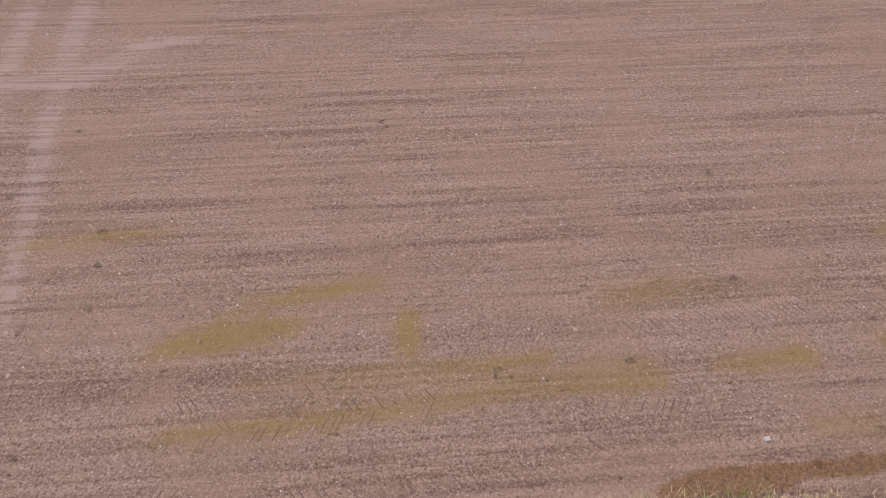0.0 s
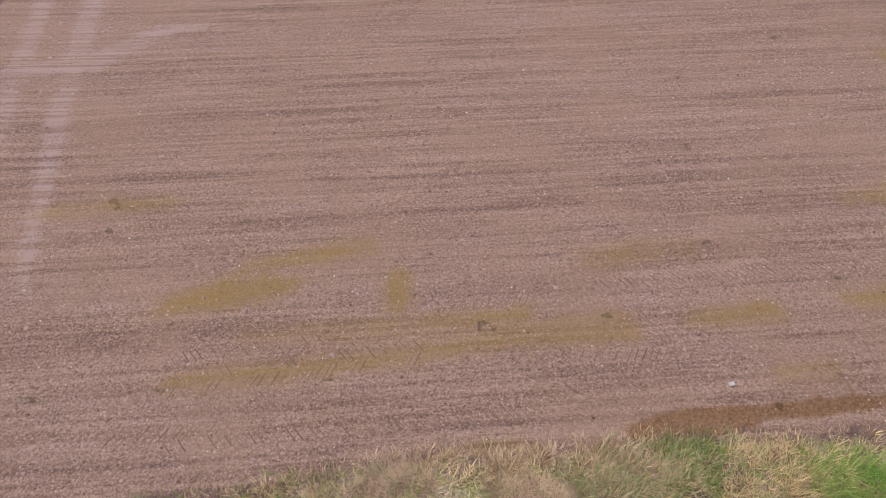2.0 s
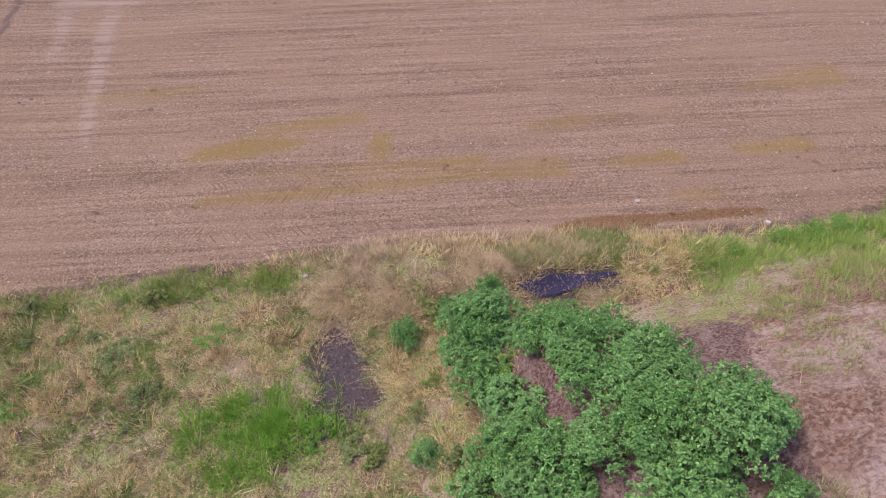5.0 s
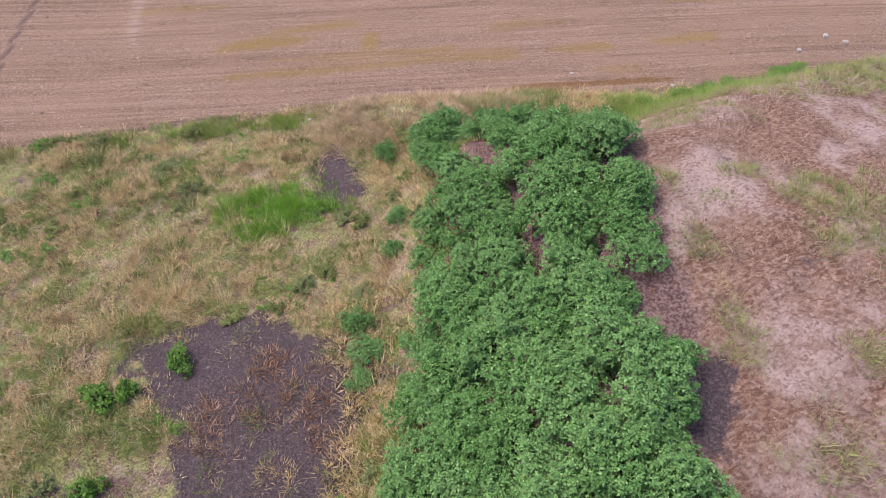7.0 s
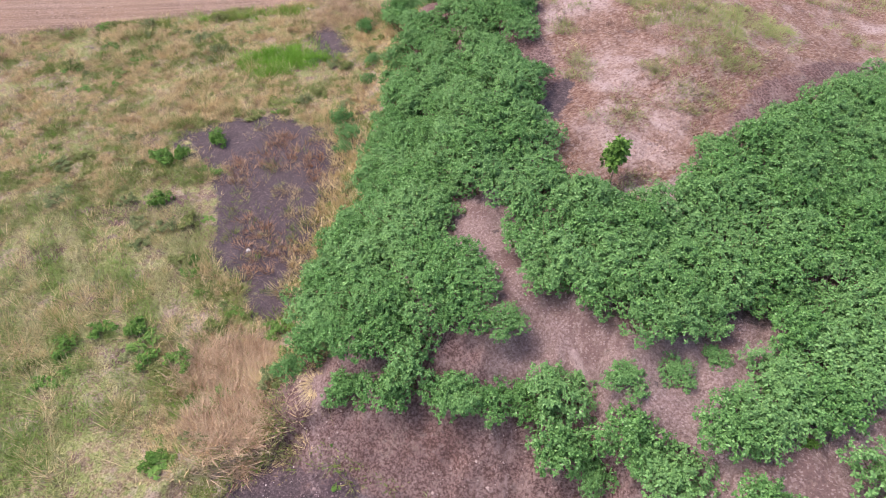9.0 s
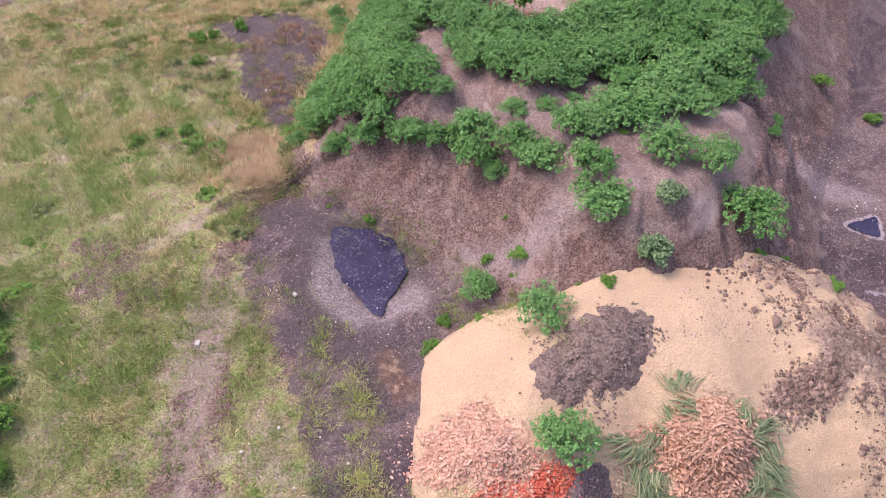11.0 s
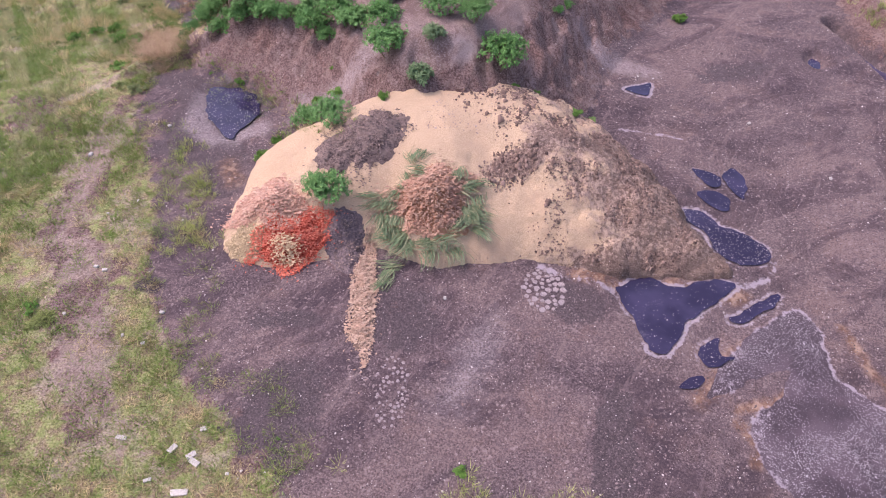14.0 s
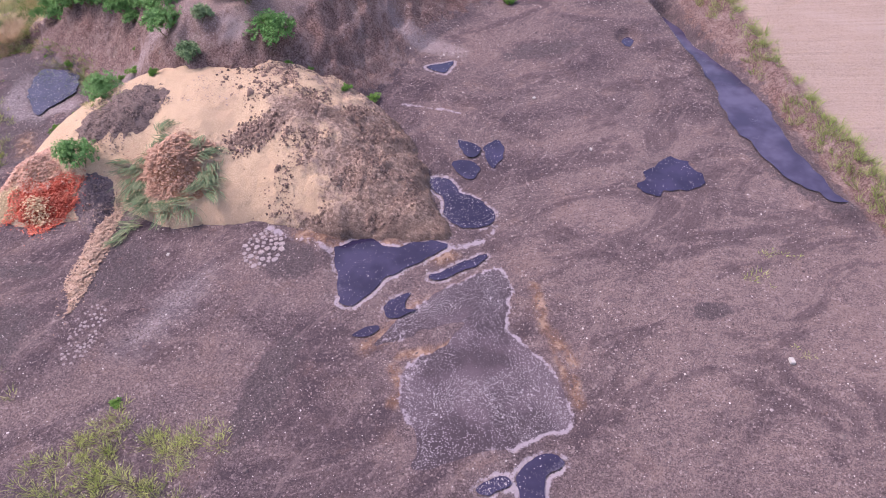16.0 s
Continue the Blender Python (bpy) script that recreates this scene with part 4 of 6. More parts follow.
def flakes(key, name, n, size, material, parent, slim=0.3, seed=0, raise_by=0.012, grow=1.0, where=None, kind="stuff"):
    r = np.random.default_rng(seed)
    x, y = scatter_on(key, n, r, grow) if where is None else where(n, r)
    P = np.stack([x, y, lift(x, y) + raise_by * (0.3 + 2 * r.random(n))], 1)
    out = r.normal(size=(n, 3)) * np.array([1, 1, 0.32])
    co, faces = leaves(P, out, size, r, 0.15, slim)
    floor_z = np.repeat(P[:, 2], 4)
    co[:, 2] = floor_z + (co[:, 2] - floor_z) * 0.38
    return tagged(part(name, mesh_of(name, co, faces, material), parent), kind=kind)


def chips(name, a, b, c3):
    s = Shade(name, 0.7, 0.3)
    c = s.mix(s.island(), a, b)
    c = s.mix(s.ramp(s.noise(0.25, 4), 0.45, 0.62, 0.0, 0.6), c, c3)
    return s.done(c)


# ---------------------------------------------------------------- shrubs
LEAF = leafy("shrub_leaf", (0.045, 0.125, 0.030), (0.175, 0.375, 0.105), (0.25, 0.44, 0.17))
LEAF_GREY = leafy("grey_leaf", (0.10, 0.17, 0.075), (0.22, 0.31, 0.16), (0.28, 0.36, 0.20))
LEAF_LIGHT = leafy("light_leaf", (0.06, 0.14, 0.022), (0.15, 0.29, 0.05), (0.20, 0.34, 0.08))
LEAF_OLIVE = leafy("olive_leaf", (0.075, 0.105, 0.022), (0.20, 0.245, 0.065), (0.30, 0.31, 0.12))
LEAF_DUSTY = leafy("dusty_leaf", (0.09, 0.125, 0.042), (0.195, 0.24, 0.09), (0.29, 0.31, 0.14))
STEM = grains("stem", (0.10, 0.08, 0.045), (0.20, 0.16, 0.09), 0.02, 0.1, 0.8, 0.004)


def tube(co, faces, a, b, r0, r1, n=5):
    """Adds a tapered stick from a to b."""
    a, b = Vector(a), Vector(b)
    q = (b - a).to_track_quat('Z', 'Y')
    at = len(co)
    for p, r in ((a, r0), (b, r1)):
        for k in range(n):
            co.append(p + q @ Vector((r * math.cos(2 * math.pi * k / n), r * math.sin(2 * math.pi * k / n), 0)))
    for k in range(n):
        faces.append((at + k, at + (k + 1) % n, at + n + (k + 1) % n, at + n + k))


def leaves(where, out, size, r, droop=0.5, slim=0.36):
    """Folded leaves of four corners at the places, pointing along out."""
    n = len(where)
    out = out / np.linalg.norm(out, axis=1, keepdims=True)
    spin = r.normal(size=(n, 3)) * 0.55
    d = out + spin
    d[:, 2] -= droop * r.random(n)
    d /= np.linalg.norm(d, axis=1, keepdims=True)
    up = out * 0.7 + np.array([0, 0, 0.8]) + r.normal(size=(n, 3)) * 0.25
    side = np.cross(d, up)
    side /= np.linalg.norm(side, axis=1, keepdims=True) + 1e-9
    nrm = np.cross(side, d)
    L = (size * (0.65 + 0.7 * r.random(n)))[:, None]
    b = where
    co = np.stack([b, b + d * L * 0.45 + side * L * slim + nrm * L * 0.12, b + d * L - nrm * L * 0.12, b + d * L * 0.45 - side * L * slim + nrm * L * 0.12], 1)
    at = np.arange(n)[:, None] * 4
    faces = np.concatenate([at + [0, 1, 2], at + [0, 2, 3]])
    return co.reshape(-1, 3), faces


def shoots(tips, axes, size, r, whorl=9):
    """Shoot tips: a rosette of leaves round each axis, the lower ones longer and drooping."""
    n = len(tips)
    axes = axes / np.linalg.norm(axes, axis=1, keepdims=True)
    u = np.cross(axes, r.normal(size=(n, 3)))
    u /= np.linalg.norm(u, axis=1, keepdims=True) + 1e-9
    v = np.cross(axes, u)
    co = []
    for k in range(whorl):
        a = (k * 2.4 + r.normal(size=n) * 0.3)[:, None]
        low = k / (whorl - 1)
        d = (u * np.cos(a) + v * np.sin(a)) * (0.45 + 0.7 * low) + axes * (1.0 - 1.05 * low) + r.normal(size=(n, 3)) * 0.16
        d /= np.linalg.norm(d, axis=1, keepdims=True)
        L = (size * (0.55 + 0.6 * low) * (0.8 + 0.45 * r.random(n)))[:, None]
        side = np.cross(d, axes + 0.2 * r.normal(size=(n, 3)))
        side /= np.linalg.norm(side, axis=1, keepdims=True) + 1e-9
        up = np.cross(side, d)
        b = tips - axes * size * 0.9 * low
        co.append(np.stack([b, b + d * L * 0.5 + side * L * 0.30 + up * L * 0.06, b + d * L - up * L * (0.06 + 0.22 * low), b + d * L * 0.5 - side * L * 0.30 + up * L * 0.06], 1))
    co = np.concatenate(co)
    at = np.arange(len(co))[:, None] * 4
    return co.reshape(-1, 3), np.concatenate([at + [0, 1, 2], at + [0, 2, 3]])


def shrub_meshes(seed, radius, height, count, size, leaf, lumps=7, low=0.05, head=0.36):
    """Leafy shoots on a cluster of lumps, and the stems that carry them; count: shoots."""
    r = np.random.default_rng(seed)
    a = r.random(lumps) * 2 * np.pi
    far = radius * 0.78 * np.sqrt(r.random(lumps))
    cz = height * (0.42 + 0.24 * (1 - far / radius) + 0.12 * r.random(lumps))
    C = np.stack([far * np.cos(a), far * np.sin(a), cz], 1)
    C[0] = (0, 0, height * 0.66)
    R = radius * head * (0.8 + 0.8 * r.random(lumps))
    pick = r.integers(0, lumps, count)
    v = r.normal(size=(count, 3))
    v[:, 2] = np.abs(v[:, 2]) * 1.2 - 0.35
    v /= np.linalg.norm(v, axis=1, keepdims=True)
    shell = (0.55 + 0.55 * r.random(count) ** 0.6)[:, None]
    P = C[pick] + v * R[pick][:, None] * shell * np.array([1, 1, height / radius * 0.6 + 0.3])
    P[:, 2] = np.clip(P[:, 2], low + 0.12 * r.random(count), None)
    co, faces = shoots(P, v * 0.8 + np.array([0, 0, 0.75]) + r.normal(size=(count, 3)) * 0.15, size, r)
    foliage = mesh_of("leaves", co, faces, leaf)
    sc, sf = [], []
    for c in C[:7]:
        foot = (r.normal() * 0.05, r.normal() * 0.05, -0.12)
        knee = Vector(foot) * 0.5 + Vector(c) * 0.5 + Vector((r.normal() * 0.05, r.normal() * 0.05, 0))
        tube(sc, sf, foot, knee, 0.018, 0.013)
        tube(sc, sf, knee, c, 0.013, 0.006)
        for _ in range(3):
            tube(sc, sf, c, Vector(c) + Vector(r.normal(size=3)) * radius * 0.2, 0.006, 0.002, 4)
    return foliage, mesh_of("stems", sc, sf, STEM)


def shrub(name, seed, radius, height, count, size, leaf, label, group, lumps=7, head=0.36):
    foliage, stems = shrub_meshes(seed, radius, height, count, size, leaf, lumps, head=head)
    ob = tagged(new(name), label, "shrub", group)
    tagged(part("foliage", foliage, ob), kind="stuff")
    part("stem", stems, ob)
    return ob


def place(kind, x, y, scale=1.0, turn=None, sink=0.10, zscale=1.0):
    z = float(lift(np.array([x]), np.array([y]))[0]) - sink
    m = Matrix.Translation((x, y, z)) @ Matrix.Rotation(rng.random() * 6.28 if turn is None else turn, 4, 'Z')
    ob = copy_thing(kind, m)
    ob.scale = (scale, scale, scale * zscale)
    return ob


THICKET = outline([(0.15, 7.4), (1.2, 8.1), (1.75, 7.5), (2.4, 6.9), (2.8, 7.2), (3.3, 6.5), (3.9, 5.4), (4.6, 4.7), (5.0, 3.8), (4.8, 2.2), (4.75, 1.2), (4.95, 0), (4.5, -0.6), (4.3, -1.0), (4.55, -1.7), (5.05, -2.2), (4.6, -3.0), (4.6, -3.5), (5.0, -4.3), (4.7, -6.0),
                   (5.5, -6.0), (7.0, -6.4), (8.0, -5.2), (10.0, -3.9), (11.75, -2.9), (13.8, -1.6), (14.8, -5.0), (13.2, -7.0), (12.3, -9.1), (11.4, -9.8), (10.4, -10.2), (9.7, -10.9), (9.0, -11.0), (8.75, -10.2), (8.85, -9.6), (7.4, -9.5), (6.7, -10.1),
                   (6.1, -10.2), (5.1, -10.05), (4.1, -9.35), (3.12, -7.5), (2.8, -6.6), (2.65, -6.7), (2.98, -7.9), (3.6, -9.3), (3.45, -9.7), (2.65, -9.4), (2.4, -9.9), (2.9, -10.4), (2.75, -10.9), (2.2, -10.6), (1.75, -10.8), (1.15, -10.6), (0.7, -9.8), (-0.35, -9.1),
                   (-1.1, -6.6), (-0.3, -4.1), (0.2, -2.4), (0.45, 0), (0.4, 1.8), (0.6, 4.5), (0.1, 6.6)], 3)
LANE = [(2.66, -6.33, 0), (2.95, -6.9, 0), (3.5, -8.4, 0), (4.08, -9.1, 0), (4.7, -9.6, 0)]
GAPS = [(1.7, 5.4, 0.5), (2.43, 4.15, 0.6), (4.03, 2.8, 0.6), (4.15, 4.0, 0.45), (3.98, 1.8, 0.6), (3.94, 0.25, 0.5), (4.35, -0.5, 0.5), (0.95, 6.2, 0.3), (3.2, 5.0, 0.35), (1.5, 3.4, 0.25), (0.8, -1.7, 0.25), (2.9, 2.9, 0.2)]
stash = [shrub("shrub", 40 + k, 0.66, 0.95 + 0.04 * k, 460, 0.053, LEAF, "dense dark green broad-leaved shrub in the thicket on the mound", "thicket shrubs", 20, 0.25) for k in range(6)]
spots = []
for iy in range(-19, 15):
    for ix in range(-3, 25):
        x = ix * 0.66 + (iy % 2) * 0.33 + rng.uniform(-0.2, 0.2)
        y = iy * 0.58 + rng.uniform(-0.2, 0.2)
        spots.append((x, y))
spots = np.array(spots)
ok = inside(THICKET, spots[:, 0], spots[:, 1]) > 0.08
ok &= along(LANE, spots[:, 0], spots[:, 1]) < -0.28
for gx0, gy0, gr in GAPS:
    ok &= np.hypot(spots[:, 0] - gx0, spots[:, 1] - gy0) > gr * 0.5 + 0.12
depth = np.minimum(inside(THICKET, spots[:, 0], spots[:, 1]), -along(LANE, spots[:, 0], spots[:, 1]) - 0.2)
for n, ((x, y), d) in enumerate(zip(spots[ok], depth[ok])):
    edge = 0.74 + 0.26 * float(smooth(0.1, 0.7, d))
    s = (rng.uniform(0.92, 1.18) if y < 1.5 else rng.uniform(0.8, 1.25)) * edge
    place(stash[n % 6], x, y, s, zscale=(rng.uniform(0.86, 1.0) if y < 1.5 else rng.uniform(0.65, 1.15)) * (0.75 + 0.25 * edge))


# ---------------------------------------------------------------- piles of waste on the heap's foot
DARKSOIL = grains("dark_mulch", (0.085, 0.058, 0.054), (0.24, 0.17, 0.155), 0.05, 0.3, 0.95, 0.05, (0.26, 0.185, 0.165))
mulch = pile("mulch", "mulch_heap", DARKSOIL, "dark brown crumbly mulch tipped on the pale meal heap")
flakes("mulch", "crumb_litter", 1500, 0.07, chips("crumb", (0.07, 0.05, 0.045), (0.28, 0.20, 0.18), (0.15, 0.10, 0.09)), mulch, 0.35, 1)
scrap = pile("scrap", "mulch_heap", grains("grey_mulch", (0.075, 0.055, 0.06), (0.21, 0.155, 0.16), 0.05, 0.3), "small dark grey mulch heap between the chip heaps")
flakes("scrap", "crumb_litter", 500, 0.06, bpy.data.materials["crumb"], scrap, 0.35, 2)
HUSK = chips("husk", (0.31, 0.158, 0.107), (0.53, 0.34, 0.25), (0.52, 0.29, 0.205))
husk = pile("husk", "husk_heap", grains("husk_core", (0.30, 0.14, 0.08), (0.50, 0.28, 0.17), 0.06, 0.3), "rounded heap of brown orange dry husks")
flakes("husk", "husk_litter", 6500, 0.115, HUSK, husk, 0.20, 3, 0.05, 1.1)
strip = pile("strip", "husk_strip", grains("husk_trail", (0.15, 0.095, 0.075), (0.36, 0.25, 0.18), 0.06, 0.3), "long narrow trail of dry tan husks on the yard")
flakes("strip", "husk_litter", 3200, 0.09, chips("pale_husk", (0.28, 0.166, 0.12), (0.52, 0.37, 0.28), (0.50, 0.32, 0.235)), strip, 0.26, 4, 0.02, 1.15)
rosy = pile("rosy", "chip_heap", grains("rosy_core", (0.36, 0.20, 0.14), (0.58, 0.40, 0.28), 0.06, 0.3), "flat heap of pinkish brown chips and peel")
flakes("rosy", "chip_litter", 5000, 0.09, chips("rosy_chip", (0.36, 0.168, 0.12), (0.58, 0.39, 0.30), (0.58, 0.33, 0.245)), rosy, 0.28, 5, 0.03, 1.15)
tan = pile("tan", "meal_patch", grains("tan_meal", (0.24, 0.17, 0.10), (0.40, 0.30, 0.19), 0.04, 0.3), "low patch of tan crumbled meal")
flakes("tan", "meal_litter", 500, 0.06, chips("tan_bit", (0.30, 0.21, 0.12), (0.58, 0.44, 0.28), (0.42, 0.31, 0.18)), tan, 0.35, 6)
red = pile("red", "red_chip_heap", grains("red_core", (0.26, 0.035, 0.02), (0.46, 0.085, 0.045), 0.05, 0.25), "bright red heap of chopped peel and chips")
flakes("red", "chip_litter", 5200, 0.065, chips("red_chip", (0.42, 0.060, 0.036), (0.70, 0.235, 0.155), (0.52, 0.095, 0.058)), red, 0.28, 7, 0.03, 1.15)


def pale_core(n, r):
    a, u = r.random(n) * 2 * np.pi, np.sqrt(r.random(n))
    return 4.97 + 0.26 * u * np.cos(a) + 0.12 * r.normal(size=n), -20.27 + 0.28 * u * np.sin(a)


flakes("red", "pale_chip_litter", 700, 0.085, chips("pale_chip", (0.50, 0.33, 0.19), (0.76, 0.57, 0.37), (0.60, 0.41, 0.24)), red, 0.28, 8, 0.05, where=pale_core)

FROND = blades("cut_leaf", (0.10, 0.15, 0.075), (0.18, 0.235, 0.125), (0.34, 0.315, 0.20))


def leaf_bundle(seed, label):
    """A limp bundle of long cut leaves: ribbons lying close together, folded over."""
    r = np.random.default_rng(seed)
    co, faces = [], []
    sweep = r.choice([-1, 1])
    for k in range(34):
        a = r.normal() * 0.22
        L = r.uniform(0.4, 0.95)
        w = r.uniform(0.009, 0.02)
        y0 = r.normal() * 0.12
        at = len(co)
        arch = r.uniform(0.02, 0.11)
        turn = 0.9 * sweep + r.normal() * 0.45
        p = Vector((-0.25 * r.random(), y0, 0.03))
        for j in range(7):
            u = j / 6
            way = a + turn * u * u
            side = Vector((-math.sin(way), math.cos(way), 0.35 * r.normal()))
            q = Vector((p.x, p.y, arch * math.sin(math.pi * u) + 0.03 + 0.05 * r.random() * (1 - u)))
            ww = w * (0.5 + 1.0 * u - 1.45 * u * u)
            co += [q - side * ww, q + side * ww]
            p = p + Vector((math.cos(way), math.sin(way), 0)) * (L / 6)
        faces += [(at + 2 * j, at + 2 * j + 2, at + 2 * j + 3, at + 2 * j + 1) for j in range(6)]
    ob = tagged(new("cut_leaf_bundle"), label, "leaf bundle", "cut leaf bundles")
    part("leaf_spray", mesh_of("leaf_blades", co, faces, FROND), ob)
    sc, sf = [], []
    tube(sc, sf, (-0.3, 0.02, 0.03), (0.2, -0.01, 0.09), 0.016, 0.010)
    part("stalk", mesh_of("stalk", sc, sf, grains("stalk", (0.24, 0.20, 0.10), (0.44, 0.38, 0.22), 0.02, 0.1)), ob)
    return ob


kinds = [leaf_bundle(200 + k, "limp bundle of long green cut leaves by the husk heap") for k in range(4)]
r3 = np.random.default_rng(77)
heaped = []
for a0, a1, count in ((-150, 15, 22), (15, 60, 4), (95, 200, 12)):
    for k in range(count):
        a = radians(r3.uniform(a0, a1))
        d = r3.uniform(0.85, 1.2)
        heaped.append((8.65 + 1.12 * d * math.cos(a), -19.1 + 0.88 * d * math.sin(a), math.degrees(a) + (90 if k % 2 else -90) + r3.normal() * 40, r3.uniform(0.65, 1.0)))
heaped += [(7.67, -20.7, 260, 0.8), (7.6, -21.0, 240, 0.7), (7.8, -20.5, 200, 0.8), (8.3, -17.9, 60, 0.8), (8.1, -17.95, 120, 0.7), (7.1, -18.75, 200, 0.8), (7.25, -18.9, 230, 0.8), (9.83, -19.35, 20, 0.9), (9.9, -19.6, -30, 0.9), (9.7, -19.2, 60, 0.8), (8.7, -20.2, -70, 0.9), (9.3, -20.1, -50, 0.9), (8.1, -20.0, -120, 0.9), (7.6, -19.7, 200, 0.8)]
for n, (x, y, turn, sc) in enumerate(heaped):
    place(kinds[n % 4], x, y, sc, radians(turn), -0.03)

# ---------------------------------------------------------------- standing water
def water_material(name, deep, sky_tone, film, cover):
    s = Shade(name, 0.04, 0.5)
    s.set("IOR", 1.33)
    # the lighter tone is reflected sky, mixed in as base colour
    c = s.mix(s.ramp(s.noise(1.2, 3), 0.35, 0.7), deep, sky_tone)
    drift = s.math('ADD', s.noise(0.9, 7, 0.72, seed=3, distort=0.8), s.math('MULTIPLY', s.math('SUBTRACT', s.noise(0.05, 4, 0.8, seed=6), 0.5), 0.5))
    skin = s.ramp(drift, 0.60 - cover, 0.74 - cover, 0.0, 0.55)
    s.set("Roughness", s.math('ADD', 0.04, s.math('MULTIPLY', skin, 0.5)))
    return s.done(s.mix(skin, c, film))


# dark water, its lilac cast of mirrored sky painted in
WATER = water_material("dark_water", (0.022, 0.017, 0.042), (0.042, 0.034, 0.074), (0.13, 0.11, 0.14), 0.02)


# ditch water: stronger lilac sky reflection painted into its base colour
SKY_TINTED = water_material("sky_tinted_water", (0.040, 0.033, 0.066), (0.085, 0.071, 0.120), (0.20, 0.17, 0.22), 0.0)


def water(name, line, level, label):
    bm = bmesh.new()
    bm.faces.new([bm.verts.new((x, y, level)) for x, y in line])
    bmesh.ops.triangulate(bm, faces=bm.faces[:])
    bmesh.ops.recalc_face_normals(bm, faces=bm.faces[:])
    me = bpy.data.meshes.new(name)
    bm.to_mesh(me)
    bm.free()
    me.materials.append(SKY_TINTED if "ditch" in label else WATER)
    if me.polygons[0].normal.z < 0:
        me.flip_normals()
    return tagged(new(name, me), label, "puddle", kind="structure")


for (line, rimmed), level in zip(POOLS, POOL_LEVEL):
    water("water", line, level, "still dark puddle with a pale dried rim on the yard" if rimmed > 0.5 else "still dark puddle on the gravel yard")
pond_level = POND_LEVEL
water("water", POND, pond_level, "dark still pond flecked with pale scum under the bank")
ditch_line = []
for x, y, r in DITCH:
    ditch_line.append((x + r, y - 0.1))
for x, y, r in DITCH[::-1]:
    ditch_line.append((x - r, y + 0.1))
water("water", outline(ditch_line, 6, 0.22, 0.6, 6), DITCH_LEVEL, "long dark ditch water under the grassy bank")
water("water", REEDPOOL, REED_LEVEL, "narrow black puddle in the reeds by the field")

# pale scum on the pond and puddles
def in_line(line, n, r, edge=0.0):
    lo, hi = line.min(0), line.max(0)
    q = lo + (hi - lo) * r.random((n * 4, 2))
    d = inside(line, q[:, 0], q[:, 1])
    keep = (d > 0.02) & (r.random(len(q)) < np.exp(-d / 0.25) + (1 - edge))
    return q[keep][:n]


SCUM = grains("scum", (0.30, 0.26, 0.27), (0.52, 0.46, 0.46), 0.03, 0.2)


def specks(name, q, z, size, material, label, cat, seed, flat=0.6, kind="stuff"):
    """Many small stones or bits: uneven four-sided lumps, joined."""
    r = np.random.default_rng(seed)
    n = len(q)
    s = size * np.exp(r.normal(size=n) * 0.45)
    a = r.random(n) * 6.283
    ang = a[:, None] + np.array([0, 2.1, 4.2])[None] + r.normal(size=(n, 3)) * 0.3
    rad = s[:, None] * (0.75 + 0.5 * r.random((n, 3)))
    h = s * flat * (0.55 + 0.6 * r.random(n))
    base = np.stack([q[:, 0, None] + rad * np.cos(ang), q[:, 1, None] + rad * np.sin(ang), np.broadcast_to((z - s * 0.25)[:, None], (n, 3))], -1)
    twist = ang + 1.05 + 0.25 * r.normal(size=(n, 3))
    head = np.stack([q[:, 0, None] + 0.66 * rad * np.cos(twist), q[:, 1, None] + 0.66 * rad * np.sin(twist), (z + h)[:, None] - 0.35 * h[:, None] * r.random((n, 3))], -1)
    co = np.concatenate([base, head], 1).reshape(-1, 3)
    at = np.arange(n)[:, None] * 6
    faces = np.concatenate([at + c for c in ([3, 4, 5], [0, 1, 3], [1, 4, 3], [1, 2, 4], [2, 5, 4], [2, 0, 5], [0, 3, 5])])
    return tagged(new(name, mesh_of(name, co, faces, material)), label, cat, kind=kind)


qs, zs = [], []
for k, ((line, rimmed), level) in enumerate(zip(POOLS, POOL_LEVEL)):
    q = in_line(line, int([160, 700, 40, 60, 30, 60, 60, 20, 60, 120, 130, 10, 10][k]), rng, 0.8)
    qs.append(q), zs.append(np.full(len(q), level))
q = in_line(POND, 650, rng, 0.5)
qs.append(q), zs.append(np.full(len(q), pond_level))
specks("scum", np.concatenate(qs), np.concatenate(zs), 0.0095, SCUM, "pale flecks of scum afloat on the dark puddles", "scum", 11, 0.25)


def wild(x, y):
    """Where the rough grass grows: left of the mound and round the yard."""
    w = smooth(0.9, 0.0, inside(MOUND, x, y) - 1.5 * smooth(-9.6, -8.6, y) * smooth(3.5, 2, x)) * smooth(0.25, -0.35, y - field_line(x)) * smooth(0.3, -0.5, inside(YARD, x, y)) * (1 - 0.985 * smooth(-0.25, 0.35, inside(MUD_W, x, y) + mud_edge(x, y)))
    w = w * smooth(-17.5, -12.5, x + 2.5 * fbm(x, y, 2.0, 82)) * smooth(-33, -29, y + 2.5 * fbm(x, y, 2.0, 81))
    w = w * (1 - 0.8 * smooth(-0.3, 0.5, blob(0.4, 9.0, 3.6, 1.2, x, y) + 0.4 * fbm(x, y, 0.8, 117)))
    return w * (1 - smooth(-0.3, 0.3, along(SEEP, x, y)))


def bare_bits(x, y):
    return (0.22 + 0.78 * smooth(-0.55, -0.05, fbm(x, y, 1.3, 51))) * (1 - 0.5 * smooth(-13, -15, y) * smooth(-3.5, 0, x + 0.8 * fbm(x, y, 1.2, 85))) * (1 - 0.72 * smooth(-0.4, 0.5, 0.9 * fbm(x, y, 0.8, 83) + along(STRIP, x, y)))


